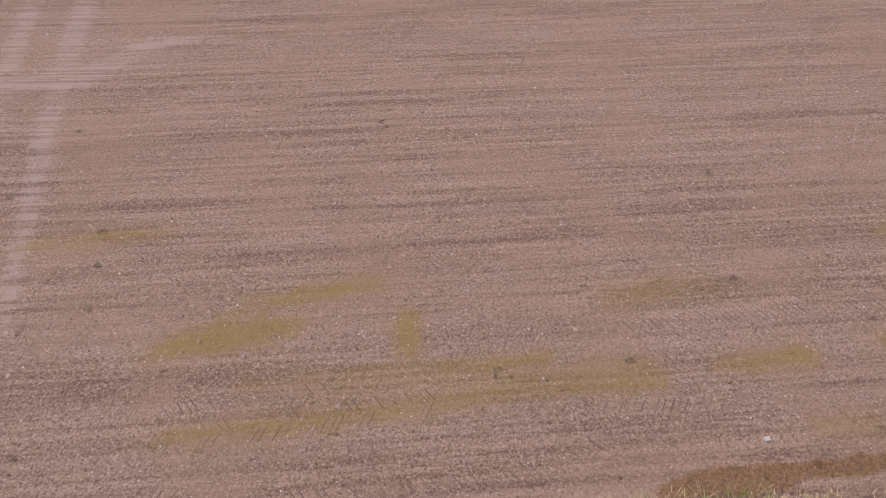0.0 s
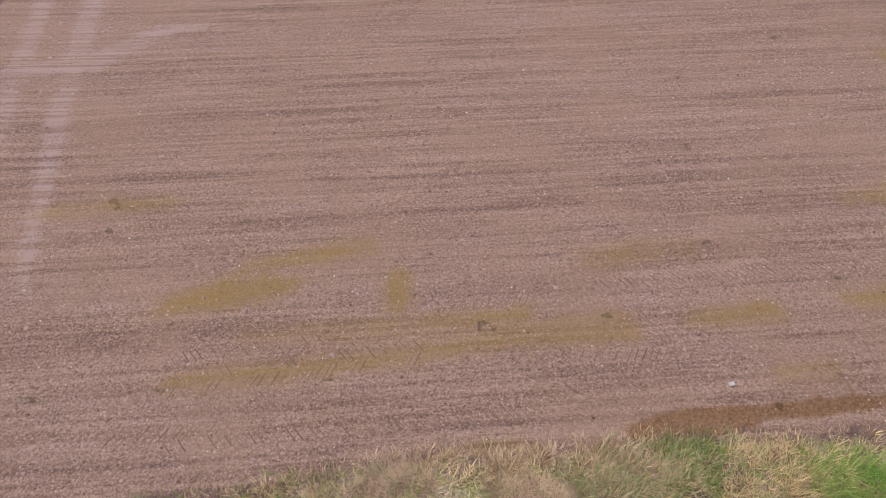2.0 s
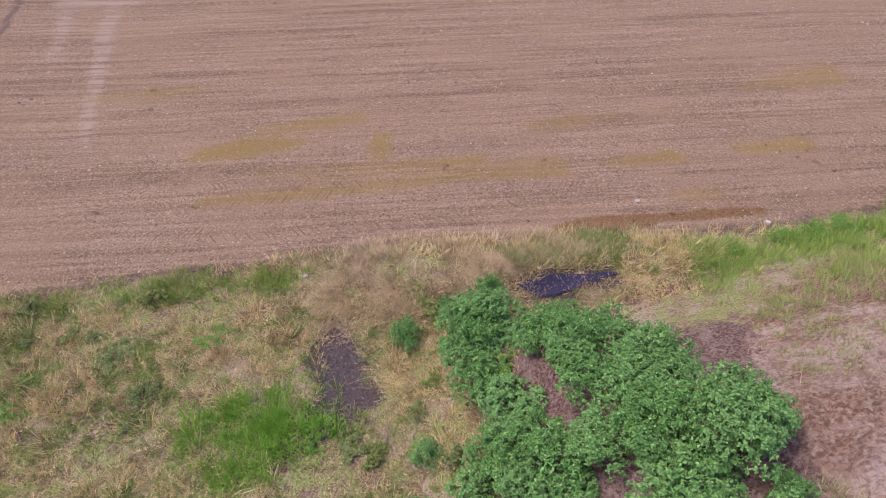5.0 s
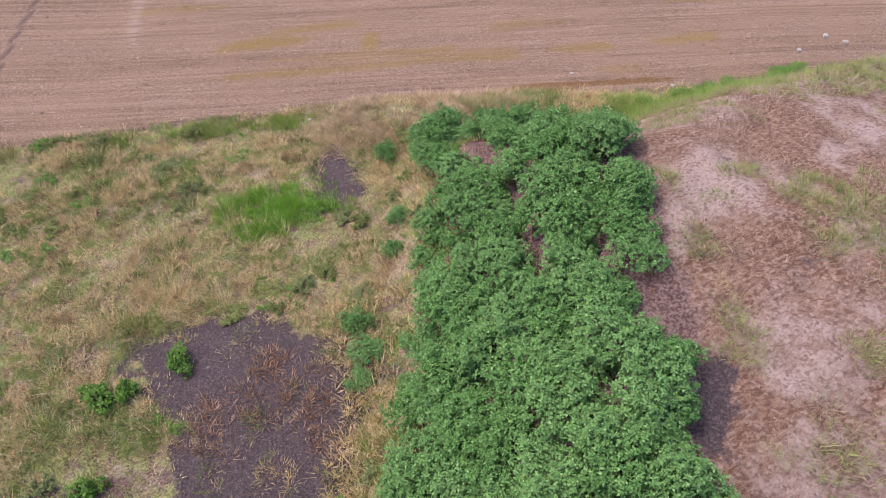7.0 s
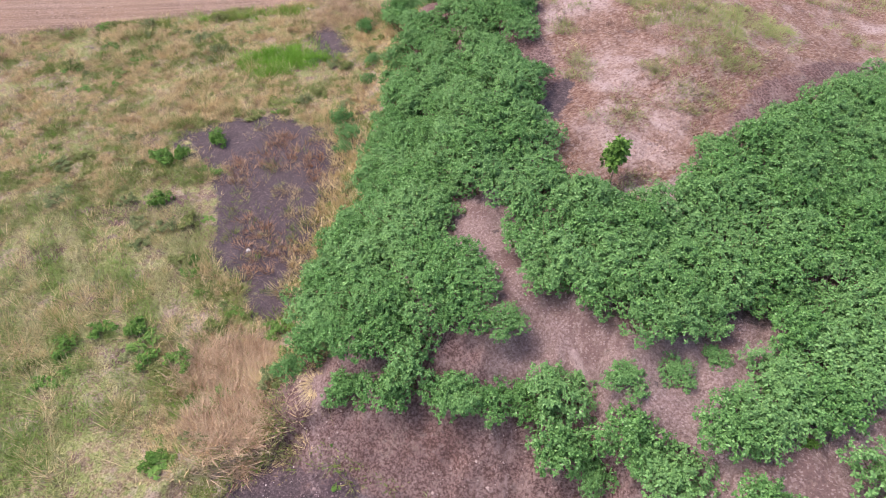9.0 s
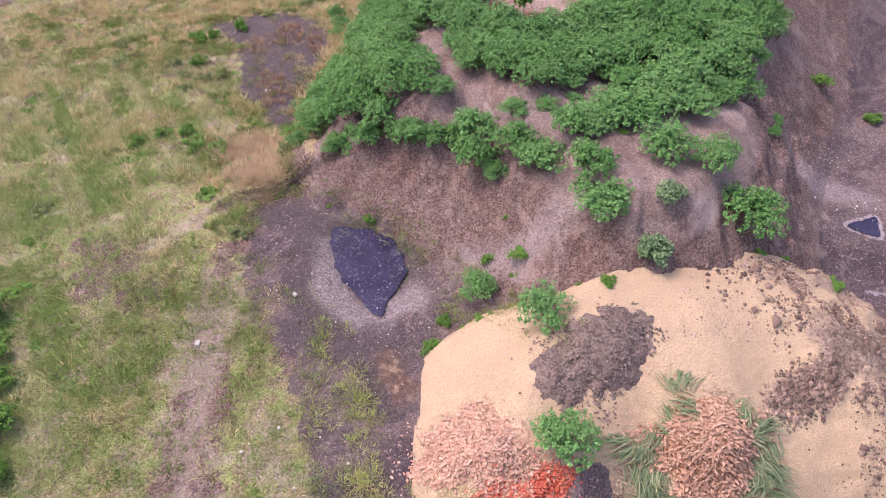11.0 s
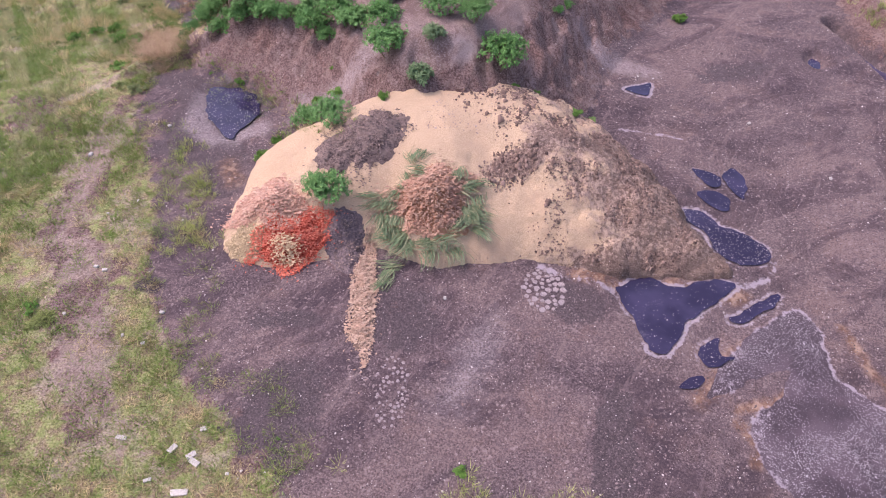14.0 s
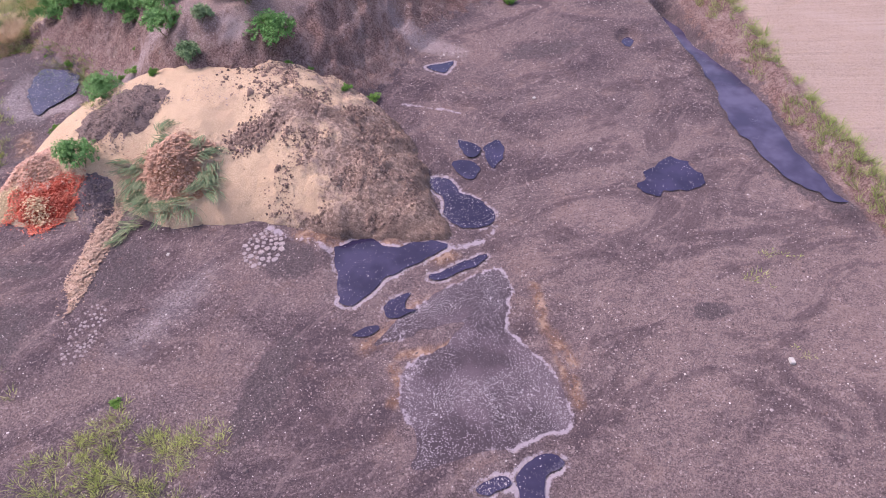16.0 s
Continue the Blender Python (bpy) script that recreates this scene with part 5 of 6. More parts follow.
# ---------------------------------------------------------------- single shrubs and weeds
big = [shrub("shrub", 60 + k, 0.74, 1.0, 520, 0.072, LEAF, "rounded green broad-leaved shrub on the bare slope", "slope shrubs", 16, 0.36) for k in range(3)]
grey = shrub("shrub", 70, 0.52, 0.6, 190, 0.10, LEAF_GREY, "low grey-green broad-leaved shrub on the bare slope", "grey shrubs", 8)
lite = [shrub("weed", 74 + k, 0.40, 0.5, 95, 0.085, LEAF_LIGHT, "small bright green leafy weed", "bright weeds", 6) for k in range(2)]
for n, (x, y, s, z) in enumerate([(7.17, -13.95, 1.0, 1), (10.6, -13.92, 1.0, 1.1), (9.83, -13.05, 0.68, 1.35), (4.43, -14.5, 0.66, 1.1), (5.75, -16.3, 0.74, 1), (7.0, -13.0, 0.78, 1), (1.42, -10.1, 0.76, 1.1), (2.5, -10.45, 0.65, 1.1),
                                  (4.4, -10.65, 0.75, 1.1), (4.4, -11.45, 0.78, 1.2), (5.36, -11.6, 0.68, 1), (6.0, -12.2, 0.78, 1), (5.7, -11.9, 0.6, 1), (8.83, -12.6, 0.82, 1), (7.76, -11.3, 0.82, 0.95), (6.75, -11.75, 0.76, 0.9), (7.2, -11.6, 0.7, 0.9), (8.3, -11.3, 0.8, 0.9),
                                  (5.38, -10.74, 0.5, 0.8), (6.27, -10.6, 0.40, 0.8), (7.0, -10.3, 0.32, 0.8), (8.4, -10.1, 0.8, 0.95), (9.39, -10.3, 0.9, 0.95), (8.9, -10.7, 0.85, 0.9), (10.9, -10.1, 0.6, 0.9), (3.3, -10.6, 0.55, 0.9), (3.85, -10.5, 0.6, 0.9), (4.9, -11.9, 0.5, 0.9),
                                  (7.9, -10.7, 0.7, 0.9), (9.9, -10.9, 0.7, 0.9), (12.72, -10.0, 0.3, 1), (13.16, -9.24, 0.3, 1), (5.92, -18.95, 0.8, 1.2), (0.6, -9.8, 0.7, 0.9), (-0.75, -9.1, 0.45, 1.0),
                                  (1.2, 8.1, 0.52, 1.7), (0.5, 7.6, 0.6, 1.3), (-0.6, 7.15, 0.5, 1.0), (2.8, 7.1, 0.62, 1.1), (3.5, 6.9, 0.4, 0.9), (3.8, 5.1, 0.8, 1.2), (4.4, 3.75, 0.8, 1.2), (4.4, 1.5, 0.8, 1.1),
                                  (-0.9, 1.1, 0.5, 1.0), (-0.6, 0.3, 0.55, 0.8), (-0.7, -0.4, 0.45, 0.8), (-0.1, 4.3, 0.4, 1.2), (-0.2, 3.3, 0.4, 1.0)]):
    place(big[n % 3], x, y, s * (1.08 if -12.7 < y < -9.9 and x > 4 else 1.0), zscale=z)
for x, y, s in ((8.22, -15.0, 1.0), (8.54, -14.06, 0.85)):
    place(grey, x, y, s)
for n, (x, y, s, z) in enumerate([(7.27, -15.6, 0.6, 1), (5.5, -14.0, 0.8, 0.6), (5.25, -14.3, 0.5, 0.7), (4.72, -13.75, 0.5, 0.9), (3.7, -15.2, 0.62, 1), (3.33, -16.1, 0.6, 1), (4.75, -15.4, 0.6, 0.7), (4.45, -15.6, 0.5, 0.6), (4.1, -15.4, 0.4, 0.8), (6.64, -15.4, 0.25, 1), (0.48, -11.3, 0.35, 0.8),
                                  (1.55, -11.75, 0.5, 0.8), (0.28, -10.6, 0.3, 1), (16.3, -5.5, 0.9, 1), (18.2, -6.4, 1.0, 0.9), (13.6, -13.9, 0.85, 0.8), (12.9, -14.6, 0.7, 0.5), (11.0, -14.3, 0.5, 0.8), (11.7, -14.2, 0.4, 0.8), (5.2, -12.95, 0.25, 1), (-4.6, -7.5, 0.9, 1), (-4.2, -8.3, 0.7, 1),
                                  (-3.9, -5.2, 0.6, 1), (-4.6, 0.0, 0.9, 1), (-5.4, -0.7, 0.9, 1), (-6.2, -0.9, 1.0, 0.9), (-4.9, -1.4, 0.6, 0.7), (-5.6, -2.8, 0.8, 1.1), (-2.9, -9.3, 0.6, 1.1), (-3.2, -10.8, 0.7, 1), (7.0, -9.6, 0.4, 0.8), (7.9, -11.9, 0.35, 1), (9.6, -25.8, 0.5, 0.8),
                                  (5.7, -25.3, 0.35, 0.6), (-0.7, -7.1, 0.6, 0.9), (-1.1, -8.3, 0.55, 0.9)]):
    place(lite[n % 2], x, y, s, zscale=z)
r2 = np.random.default_rng(55)
low = [shrub("weed", 95 + k, 0.34, 0.35, 60, 0.06, m, "small leafy green weed in the rough grass", "meadow weeds", 11, 0.22) for k, m in enumerate((LEAF_LIGHT, LEAF_OLIVE, LEAF_DUSTY))]
n = 0
while n < 230:
    x, y = r2.uniform(-12, 2), r2.uniform(-26, 9)
    if wild(np.array([x]), np.array([y]))[0] * bare_bits(np.array([x]), np.array([y]))[0] > 0.5 and fbm(np.array([x]), np.array([y]), 2.0, 120)[0] > 0.0:
        place(low[n % 3], x, y, r2.uniform(0.5, 1.3), zscale=r2.uniform(0.3, 0.8), sink=0.04)
        n += 1
tall = shrub("shrub", 99, 0.75, 0.9, 240, 0.07, LEAF_LIGHT, "bright green tall weed on the field verge", "verge weeds", 8)
for x, y, s in ((8.6, 9.9, 0.9), (9.3, 10.2, 1.0), (10.4, 10.2, 0.8), (11.4, 10.5, 1.1), (12.3, 10.7, 1.0), (13.3, 10.8, 1.1), (14.4, 11.0, 1.0), (7.3, 9.6, 0.6)):
    place(tall, x + r2.normal() * 0.3, y + r2.normal() * 0.25, s * r2.uniform(0.6, 1.0), zscale=0.42, sink=0.04)
rank = [shrub("tall_weed", 110 + k, 0.55, 0.85, 190, 0.075, LEAF_LIGHT, "tall rank green weed at the meadow's far side", "rank weeds", 12, 0.3) for k in range(2)]
bloom = shrub("tall_weed", 114, 0.55, 0.95, 190, 0.075, LEAF_LIGHT, "tall green weed topped with small white flowers", "flowering weeds", 12, 0.3)
fr = np.random.default_rng(115)
fa, fu = fr.random(90) * 6.283, np.sqrt(fr.random(90)) * 0.5
co, faces = shoots(np.stack([fu * np.cos(fa), fu * np.sin(fa), 1.0 - 0.5 * fu + 0.08 * fr.normal(size=90)], 1), np.tile([0.0, 0.0, 1.0], (90, 1)) + 0.3 * fr.normal(size=(90, 3)), 0.035, fr, 6)
tagged(part("flower", mesh_of("flowers", co, faces, tones("petal", (0.62, 0.62, 0.52), (0.80, 0.80, 0.74))), bloom, "small white flowers"), kind="stuff")
for n, (x, y, s) in enumerate([(-8.9, -13.6, 1.0), (-8.3, -14.4, 0.8), (-7.5, -15.0, 1.1), (-8.2, -15.8, 1.2), (-6.9, -16.3, 0.9), (-7.4, -17.1, 1.2), (-6.3, -17.0, 0.7), (-5.9, -18.2, 1.0), (-6.6, -18.6, 1.2), (-5.5, -19.2, 0.8), (-6.0, -19.9, 1.2), (-5.1, -20.2, 0.8), (-5.6, -21.2, 1.2), (-4.9, -21.9, 0.9), (-4.3, -23.4, 0.8)]):
    place(rank[n % 2], x, y, s, zscale=0.8, sink=0.04)
for x, y, s in ((-4.1, -22.6, 0.9), (-4.7, -23.0, 1.0), (-3.6, -23.2, 0.7)):
    place(bloom, x, y, s, zscale=0.8, sink=0.04)
# lone young plant on a bare stem
lone = tagged(new("young_plant"), "single upright young plant with a bare pale stem", "plant")
fol, _ = shrub_meshes(90, 0.36, 1.15, 70, 0.13, LEAF_LIGHT, 6, 0.42)
tagged(part("foliage", fol, lone), kind="stuff")
sc, sf = [], []
tube(sc, sf, (0, 0, -0.1), (0.02, 0, 0.55), 0.022, 0.016)
tube(sc, sf, (0.02, 0, 0.55), (0, 0, 1.05), 0.016, 0.006)
part("stem", mesh_of("stem", sc, sf, grains("bare_stem", (0.34, 0.26, 0.18), (0.52, 0.42, 0.32), 0.02, 0.1)), lone)
lone.matrix_basis = Matrix.Translation((6.0, -5.7, float(lift(np.array([6.0]), np.array([-5.7]))[0])))
for ob in stash + big + rank + [grey, tall, bloom] + lite + low + kinds:
    for o in (*ob.children_recursive, ob):
        bpy.data.objects.remove(o)

# ---------------------------------------------------------------- rough grass
def grass(name, material, n, density, box, length, width, blades_each, splay, label, seed, lean=(0, 0), spread_r=0.10):
    """Tufts of pointed blades where the density (0 to 1) lets them grow."""
    r = np.random.default_rng(seed)
    x0, x1, y0, y1 = box
    q = np.stack([r.uniform(x0, x1, n * 6), r.uniform(y0, y1, n * 6)], 1)
    q = q[r.random(len(q)) < np.clip(density(q[:, 0], q[:, 1]), 0, 1)][:n]
    c = np.repeat(q, blades_each, 0)
    m = len(c)
    size = np.repeat(np.exp(r.normal(size=len(q)) * 0.25), blades_each)
    a, u = r.random(m) * 6.283, np.sqrt(r.random(m))
    off = np.stack([np.cos(a), np.sin(a)], 1) * (u * spread_r * size)[:, None]
    b = c + off
    z = np.repeat(lift(q[:, 0].copy(), q[:, 1].copy()), blades_each) - 0.02
    L = length * size * (0.55 + 0.7 * r.random(m))
    way = np.stack([np.cos(a) * splay * u + lean[0] + 0.25 * r.normal(size=m), np.sin(a) * splay * u + lean[1] + 0.25 * r.normal(size=m), np.ones(m)], 1)
    way /= np.linalg.norm(way, axis=1, keepdims=True)
    t = r.random(m) * 6.283
    side = np.stack([np.cos(t), np.sin(t), np.zeros(m)], 1) * (width * (0.6 + 0.8 * r.random(m)))[:, None]
    foot = np.stack([b[:, 0], b[:, 1], z], 1)
    co = np.stack([foot - side, foot + side, foot + way * L[:, None]], 1).reshape(-1, 3)
    return tagged(new(name, mesh_of(name, co, np.arange(m * 3).reshape(-1, 3), material)), label, "grass", kind="stuff")


def dry(x, y):
    lane = smooth(-0.25, 0.35, fbm((x * 0.85 + y * 0.53) * 1.9, (y * 0.85 - x * 0.53) * 0.12, 1.6, 90)) * smooth(-1.0, -4.0, y) * smooth(-2.2, -3.6, x) * 0.55
    patch = smooth(-0.1, 0.25, fbm(x, y, 1.9, 91)) * smooth(-12, -9, y)
    own = along([(-7.5, 5.6, 0.9), (-5.2, 6.3, 0.8)], x, y)
    return np.maximum(np.maximum(lane, patch), smooth(-0.4, 0.3, own))


def lush(x, y):
    return np.maximum(smooth(-0.45, 0.1, blob(-3.3, 4.9, 1.5, 1.0, x, y, 15) + 0.25 * fbm(x, y, 0.5, 87)), smooth(-0.2, 0.3, along([(-8, 8.2, 0.3), (-5.2, 8.6, 0.4), (-3.4, 8.6, 0.4)], x, y)))


BOX = (-18, 6.4, -33, 10.5)
GREEN = blades("green_blade", (0.19, 0.27, 0.055), (0.27, 0.34, 0.085), (0.46, 0.43, 0.18))
STRAW = blades("straw_blade", (0.60, 0.45, 0.25), (0.74, 0.59, 0.36), (0.46, 0.40, 0.17))
LUSH = blades("lush_blade", (0.16, 0.36, 0.035), (0.23, 0.44, 0.06), (0.34, 0.48, 0.11))
SAGE = blades("sage_blade", (0.24, 0.31, 0.115), (0.32, 0.38, 0.165), (0.44, 0.44, 0.22))
MEADOW = meadow_blades()
grass("grass", MEADOW, 56000, lambda x, y: wild(x, y) * bare_bits(x, y) * (0.35 + 0.65 * smooth(-0.35, 0.1, fbm(x, y, 0.8, 88))) * (1 - 0.7 * lush(x, y)), BOX, 0.16, 0.0095, 15, 1.7, "rough meadow grass in patches of green and straw", 301, spread_r=0.12)
grass("dry_grass", STRAW, 5200, lambda x, y: wild(x, y) * (0.03 + 0.97 * dry(x, y)) * bare_bits(x, y) * smooth(-0.2, 0.25, fbm(x, y, 0.55, 121)), BOX, 0.32, 0.007, 18, 1.2, "dry straw-coloured meadow grass", 302)
grass("lush_grass", LUSH, 2600, lambda x, y: lush(x, y) + 0.03 * wild(x, y) * smooth(-9, -13, y) * smooth(-3, -6, x), BOX, 0.24, 0.008, 24, 1.0, "bright lush green grass patch", 303)
grass("lush_grass", LUSH, 330, lambda x, y: smooth(-0.4, 0.3, blob(-3.3, 4.9, 1.3, 0.85, x, y, 15) + 0.9 * fbm(x, y, 0.7, 87)) * smooth(-0.9, -0.2, blob(-3.3, 4.9, 1.3, 0.85, x, y, 15)), (-5.6, -1.2, 3.2, 6.6), 0.22, 0.008, 26, 1.0, "bright lush green grass patch", 315)
grass("lush_grass", GREEN, 260, lambda x, y: smooth(-0.3, 0.2, along([(-8.5, 8.0, 0.3), (-5.2, 8.6, 0.4), (-3.4, 8.7, 0.35)], x, y)) * smooth(-0.3, 0.2, fbm(x, y, 0.9, 86)), (-10, -2, 7, 10), 0.24, 0.008, 26, 1.0, "bright green grass along the field edge", 316)
grass("weed_grass", SAGE, 3000, lambda x, y: wild(x, y) * smooth(0.1, 0.4, fbm(x, y, 0.8, 95)) * bare_bits(x, y), BOX, 0.17, 0.009, 20, 1.5, "low grey-green meadow weeds", 304)
grass("red_grass", blades("red_blade", (0.30, 0.15, 0.09), (0.44, 0.27, 0.17), (0.52, 0.40, 0.26)), 260, lambda x, y: smooth(-0.3, 0.4, inside(MUD_W, x, y)) * smooth(0.05, 0.35, fbm(x, y, 0.9, 89)), (-6, 0, -9, 2), 0.22, 0.010, 16, 1.2, "reddish dry tufts on the bare mud", 313)
grass("mud_grass", MEADOW, 260, lambda x, y: smooth(-0.3, 0.3, inside(MUD_W, x, y)) * smooth(0.15, 0.35, fbm(x, y, 0.7, 83)), (-6, 0, -9, 2), 0.19, 0.007, 26, 1.3, "green and straw tufts on the bare mud", 318)
grass("bank_straw", STRAW, 420, lambda x, y: smooth(-0.5, 0.1, along([(-1.0, 1.2, 0.3), (-0.5, -0.6, 0.35), (-0.6, -2.4, 0.25), (-0.9, -4.4, 0.2), (-1.2, -6.2, 0.2)], x, y)), (-3, 1, -8, 3), 0.26, 0.011, 14, 1.1, "dry straw-coloured grass along the thicket foot", 314)
MATTED = blades("matted_blade", (0.34, 0.215, 0.135), (0.56, 0.40, 0.265), (0.68, 0.54, 0.37))
grass("matted_grass", MATTED, 1500, lambda x, y: smooth(-0.25, 0.35, np.maximum(blob(-2.4, -8.5, 1.0, 0.8, x, y), blob(-1.9, -9.9, 0.8, 1.0, x, y, 20)) + 0.4 * fbm(x, y, 0.5, 122)), (-4, 0, -12, -7), 0.36, 0.0075, 12, 2.0, "matted pinkish dry grass swept flat", 320, lean=(0.6, 0.3))
# verge and crown of the mound
VBOX = (-1, 24, 3, 13.5)


def verge(x, y):
    e = y - field_line(x)
    return smooth(-0.2, -0.8, e) * smooth(-4.0, -2.6, e) * smooth(1.5, 3.0, x + 0.9 * (y - 8))


grass("verge_grass", blades("verge_blade", (0.20, 0.34, 0.06), (0.28, 0.41, 0.10), (0.42, 0.45, 0.17)), 4600, lambda x, y: verge(x, y) * smooth(5.7, 6.7, x) * (0.35 * smooth(-0.35, 0.2, fbm(x, y, 1.1, 96)) + 0.65 * smooth(-2.2, -1.0, y - field_line(x))), VBOX, 0.26, 0.007, 22, 1.1, "green verge grass along the field", 305)
grass("verge_grass", STRAW, 1100, lambda x, y: smooth(0.2, -0.2, y - field_line(x)) * smooth(-1.9, -0.6, y - field_line(x)) * smooth(-3.5, -2, x) * smooth(11, 5, x), VBOX, 0.22, 0.010, 14, 1.2, "dry verge grass along the field", 306)
grass("verge_grass", blades("brown_blade", (0.30, 0.205, 0.14), (0.56, 0.42, 0.29), (0.62, 0.48, 0.32)), 2300, lambda x, y: smooth(0.3, -0.2, y - field_line(x)) * smooth(-3.0, -1.6, y - field_line(x)) * smooth(-3.6, -2.0, x) * smooth(4.6, 3.0, x) * smooth(0.05, -0.15, inside(REEDPOOL, x, y)) * smooth(-0.35, 0.15, fbm(x, y, 0.6, 118)), (-4, 5, 6, 11), 0.2, 0.007, 14, 2.4, "matted brown dead grass", 307)
MBOX = (5, 22, -7, 11)


def crown(x, y):
    p = smooth(-0.2, 0.6, inside(PALE, x, y))
    g = smooth(0.15, 0.4, fbm(x, y, 1.6, 97)) * 0.35 + 0.8 * smooth(5.0, 7.0, y)
    for cx, cy, rx, ry, turn in ((8.0, 1.5, 0.6, 0.5, 0), (8.9, 0.0, 1.5, 0.8, -45), (9.3, -1.6, 1.0, 0.7, -30), (10.8, 0.4, 1.4, 1.0, 0), (5.8, -1.7, 0.35, 0.5, 0), (5.6, 0.4, 0.4, 0.4, 0), (7.0, 2.2, 0.5, 0.3, 0), (7.7, -2.2, 0.5, 0.3, 20), (5.5, 2.2, 0.3, 0.6, 0)):
        g = g + smooth(-0.4, 0.5, blob(cx, cy, rx, ry, x, y, turn) + 0.5 * fbm(x, y, 0.7, 115))
    return p * g


grass("mound_grass", blades("mound_blade", (0.22, 0.28, 0.09), (0.32, 0.36, 0.14), (0.42, 0.37, 0.19)), 3600, crown, MBOX, 0.17, 0.006, 26, 1.6, "thin olive grass on the dry mound", 308)
grass("mound_grass", blades("dead_blade", (0.20, 0.115, 0.085), (0.40, 0.27, 0.21), (0.52, 0.40, 0.32)), 2600, lambda x, y: smooth(-0.3, 0.5, inside(PALE, x, y)) * smooth(-0.1, 0.4, fbm(x, y, 1.2, 98)), MBOX, 0.16, 0.008, 12, 2.2, "matted dead stalks on the dry mound", 309)
grass("reeds", SAGE, 240, lambda x, y: smooth(-0.3, 0.3, blob(3.1, 9.65, 1.5, 0.5, x, y, 8) + 0.5 * fbm(x, y, 0.5, 119)), (1, 5.5, 8.8, 10.6), 0.22, 0.008, 14, 1.0, "grey-green reeds by the puddle", 319)
# yard edges and the far bank
grass("yard_grass", blades("yard_blade", (0.27, 0.335, 0.075), (0.41, 0.455, 0.14), (0.54, 0.51, 0.215)), 1700, lambda x, y: np.maximum(np.maximum(smooth(-0.2, 0.6, blob(10.4, -27.3, 2.3, 1.5, x, y, 20)) * smooth(-0.1, 0.2, fbm(x, y, 0.7, 99)), 0.8 * smooth(-0.3, 0.5, blob(6.3, -27.0, 0.9, 1.4, x, y)) * smooth(0, 0.3, fbm(x, y, 0.6, 100))),
      0.6 * smooth(-0.5, 0.2, along([(1.0, -15.5, 0.3), (1.4, -17.5, 0.5), (1.6, -19.8, 0.6), (2.8, -19.5, 0.3)], x, y)) * smooth(-0.1, 0.3, fbm(x, y, 0.7, 101))), (-1, 13, -30, -14), 0.20, 0.007, 28, 1.4, "yellowish weeds on the edge of the yard", 310)
grass("yard_grass", MEADOW, 2000, lambda x, y: smooth(-1.9, -0.1, -inside(YARD, x, y)) * smooth(0.8, 0.0, -inside(YARD, x, y)) * smooth(0.0, 0.3, fbm(x, y, 0.8, 84)), (-3, 6.5, -30, -11.5), 0.14, 0.007, 22, 1.6, "green weeds creeping into the yard", 317)
grass("yard_grass", bpy.data.materials["yard_blade"], 160, lambda x, y: 0.5 * smooth(-0.4, 0.6, blob(25.4, -21.8, 1.0, 2.2, x, y, -15)) * smooth(0, 0.3, fbm(x, y, 0.8, 103)), (22, 29, -27, -17), 0.14, 0.012, 14, 1.3, "thin weeds on the far edge of the yard", 312)
grass("bank_grass", blades("bank_blade", (0.21, 0.30, 0.07), (0.33, 0.39, 0.13), (0.46, 0.43, 0.2)), 2200, lambda x, y: smooth(-0.2, 0.2, x - (26.05 + 0.25 * (-y - 6.8))) * smooth(1.3, 0.6, x - (26.05 + 0.25 * (-y - 6.8))) * smooth(-0.35, 0.2, fbm(x, y, 1.2, 102)), (23, 33, -30, 3), 0.26, 0.008, 20, 1.1, "green grass on the bank of the far field", 311)


def tussock(seed, n, length, material, label, cat="grass tuft"):
    """A big fountain of long dry blades, each of three segments."""
    r = np.random.default_rng(seed)
    co, faces = [], []
    a, u = r.random(n) * 6.283, np.sqrt(r.random(n))
    for k in range(n):
        L, w = length * r.uniform(0.45, 1.1), r.uniform(0.004, 0.009)
        out = Vector((math.cos(a[k]), math.sin(a[k]), 0))
        side = Vector((-out.y, out.x, 0)) * w
        foot = out * 0.30 * u[k] + Vector((r.normal() * 0.06, r.normal() * 0.06, 0))
        at = len(co)
        s = min(0.85, max(0.05, 0.1 + 0.5 * u[k] + 0.25 * r.normal()))
        out = Vector((out.x + 0.5 * r.normal() + 0.25, out.y + 0.5 * r.normal() + 0.3, 0))
        for j in range(4):
            t = j / 3
            p = foot + out * (L * s * (0.55 * t + 0.65 * t * t)) + Vector((0, 0, L * (0.62 * t - 0.46 * t * t)))
            co += [p - side * (1 - 0.9 * t), p + side * (1 - 0.9 * t)]
        faces += [(at + 2 * j, at + 2 * j + 1, at + 2 * j + 3, at + 2 * j + 2) for j in range(3)]
    ob = tagged(new("grass_tussock"), label, cat, "tussocks")
    tagged(part("blade_spray", mesh_of("blade_spray", co, faces, material), ob), kind="stuff")
    return ob


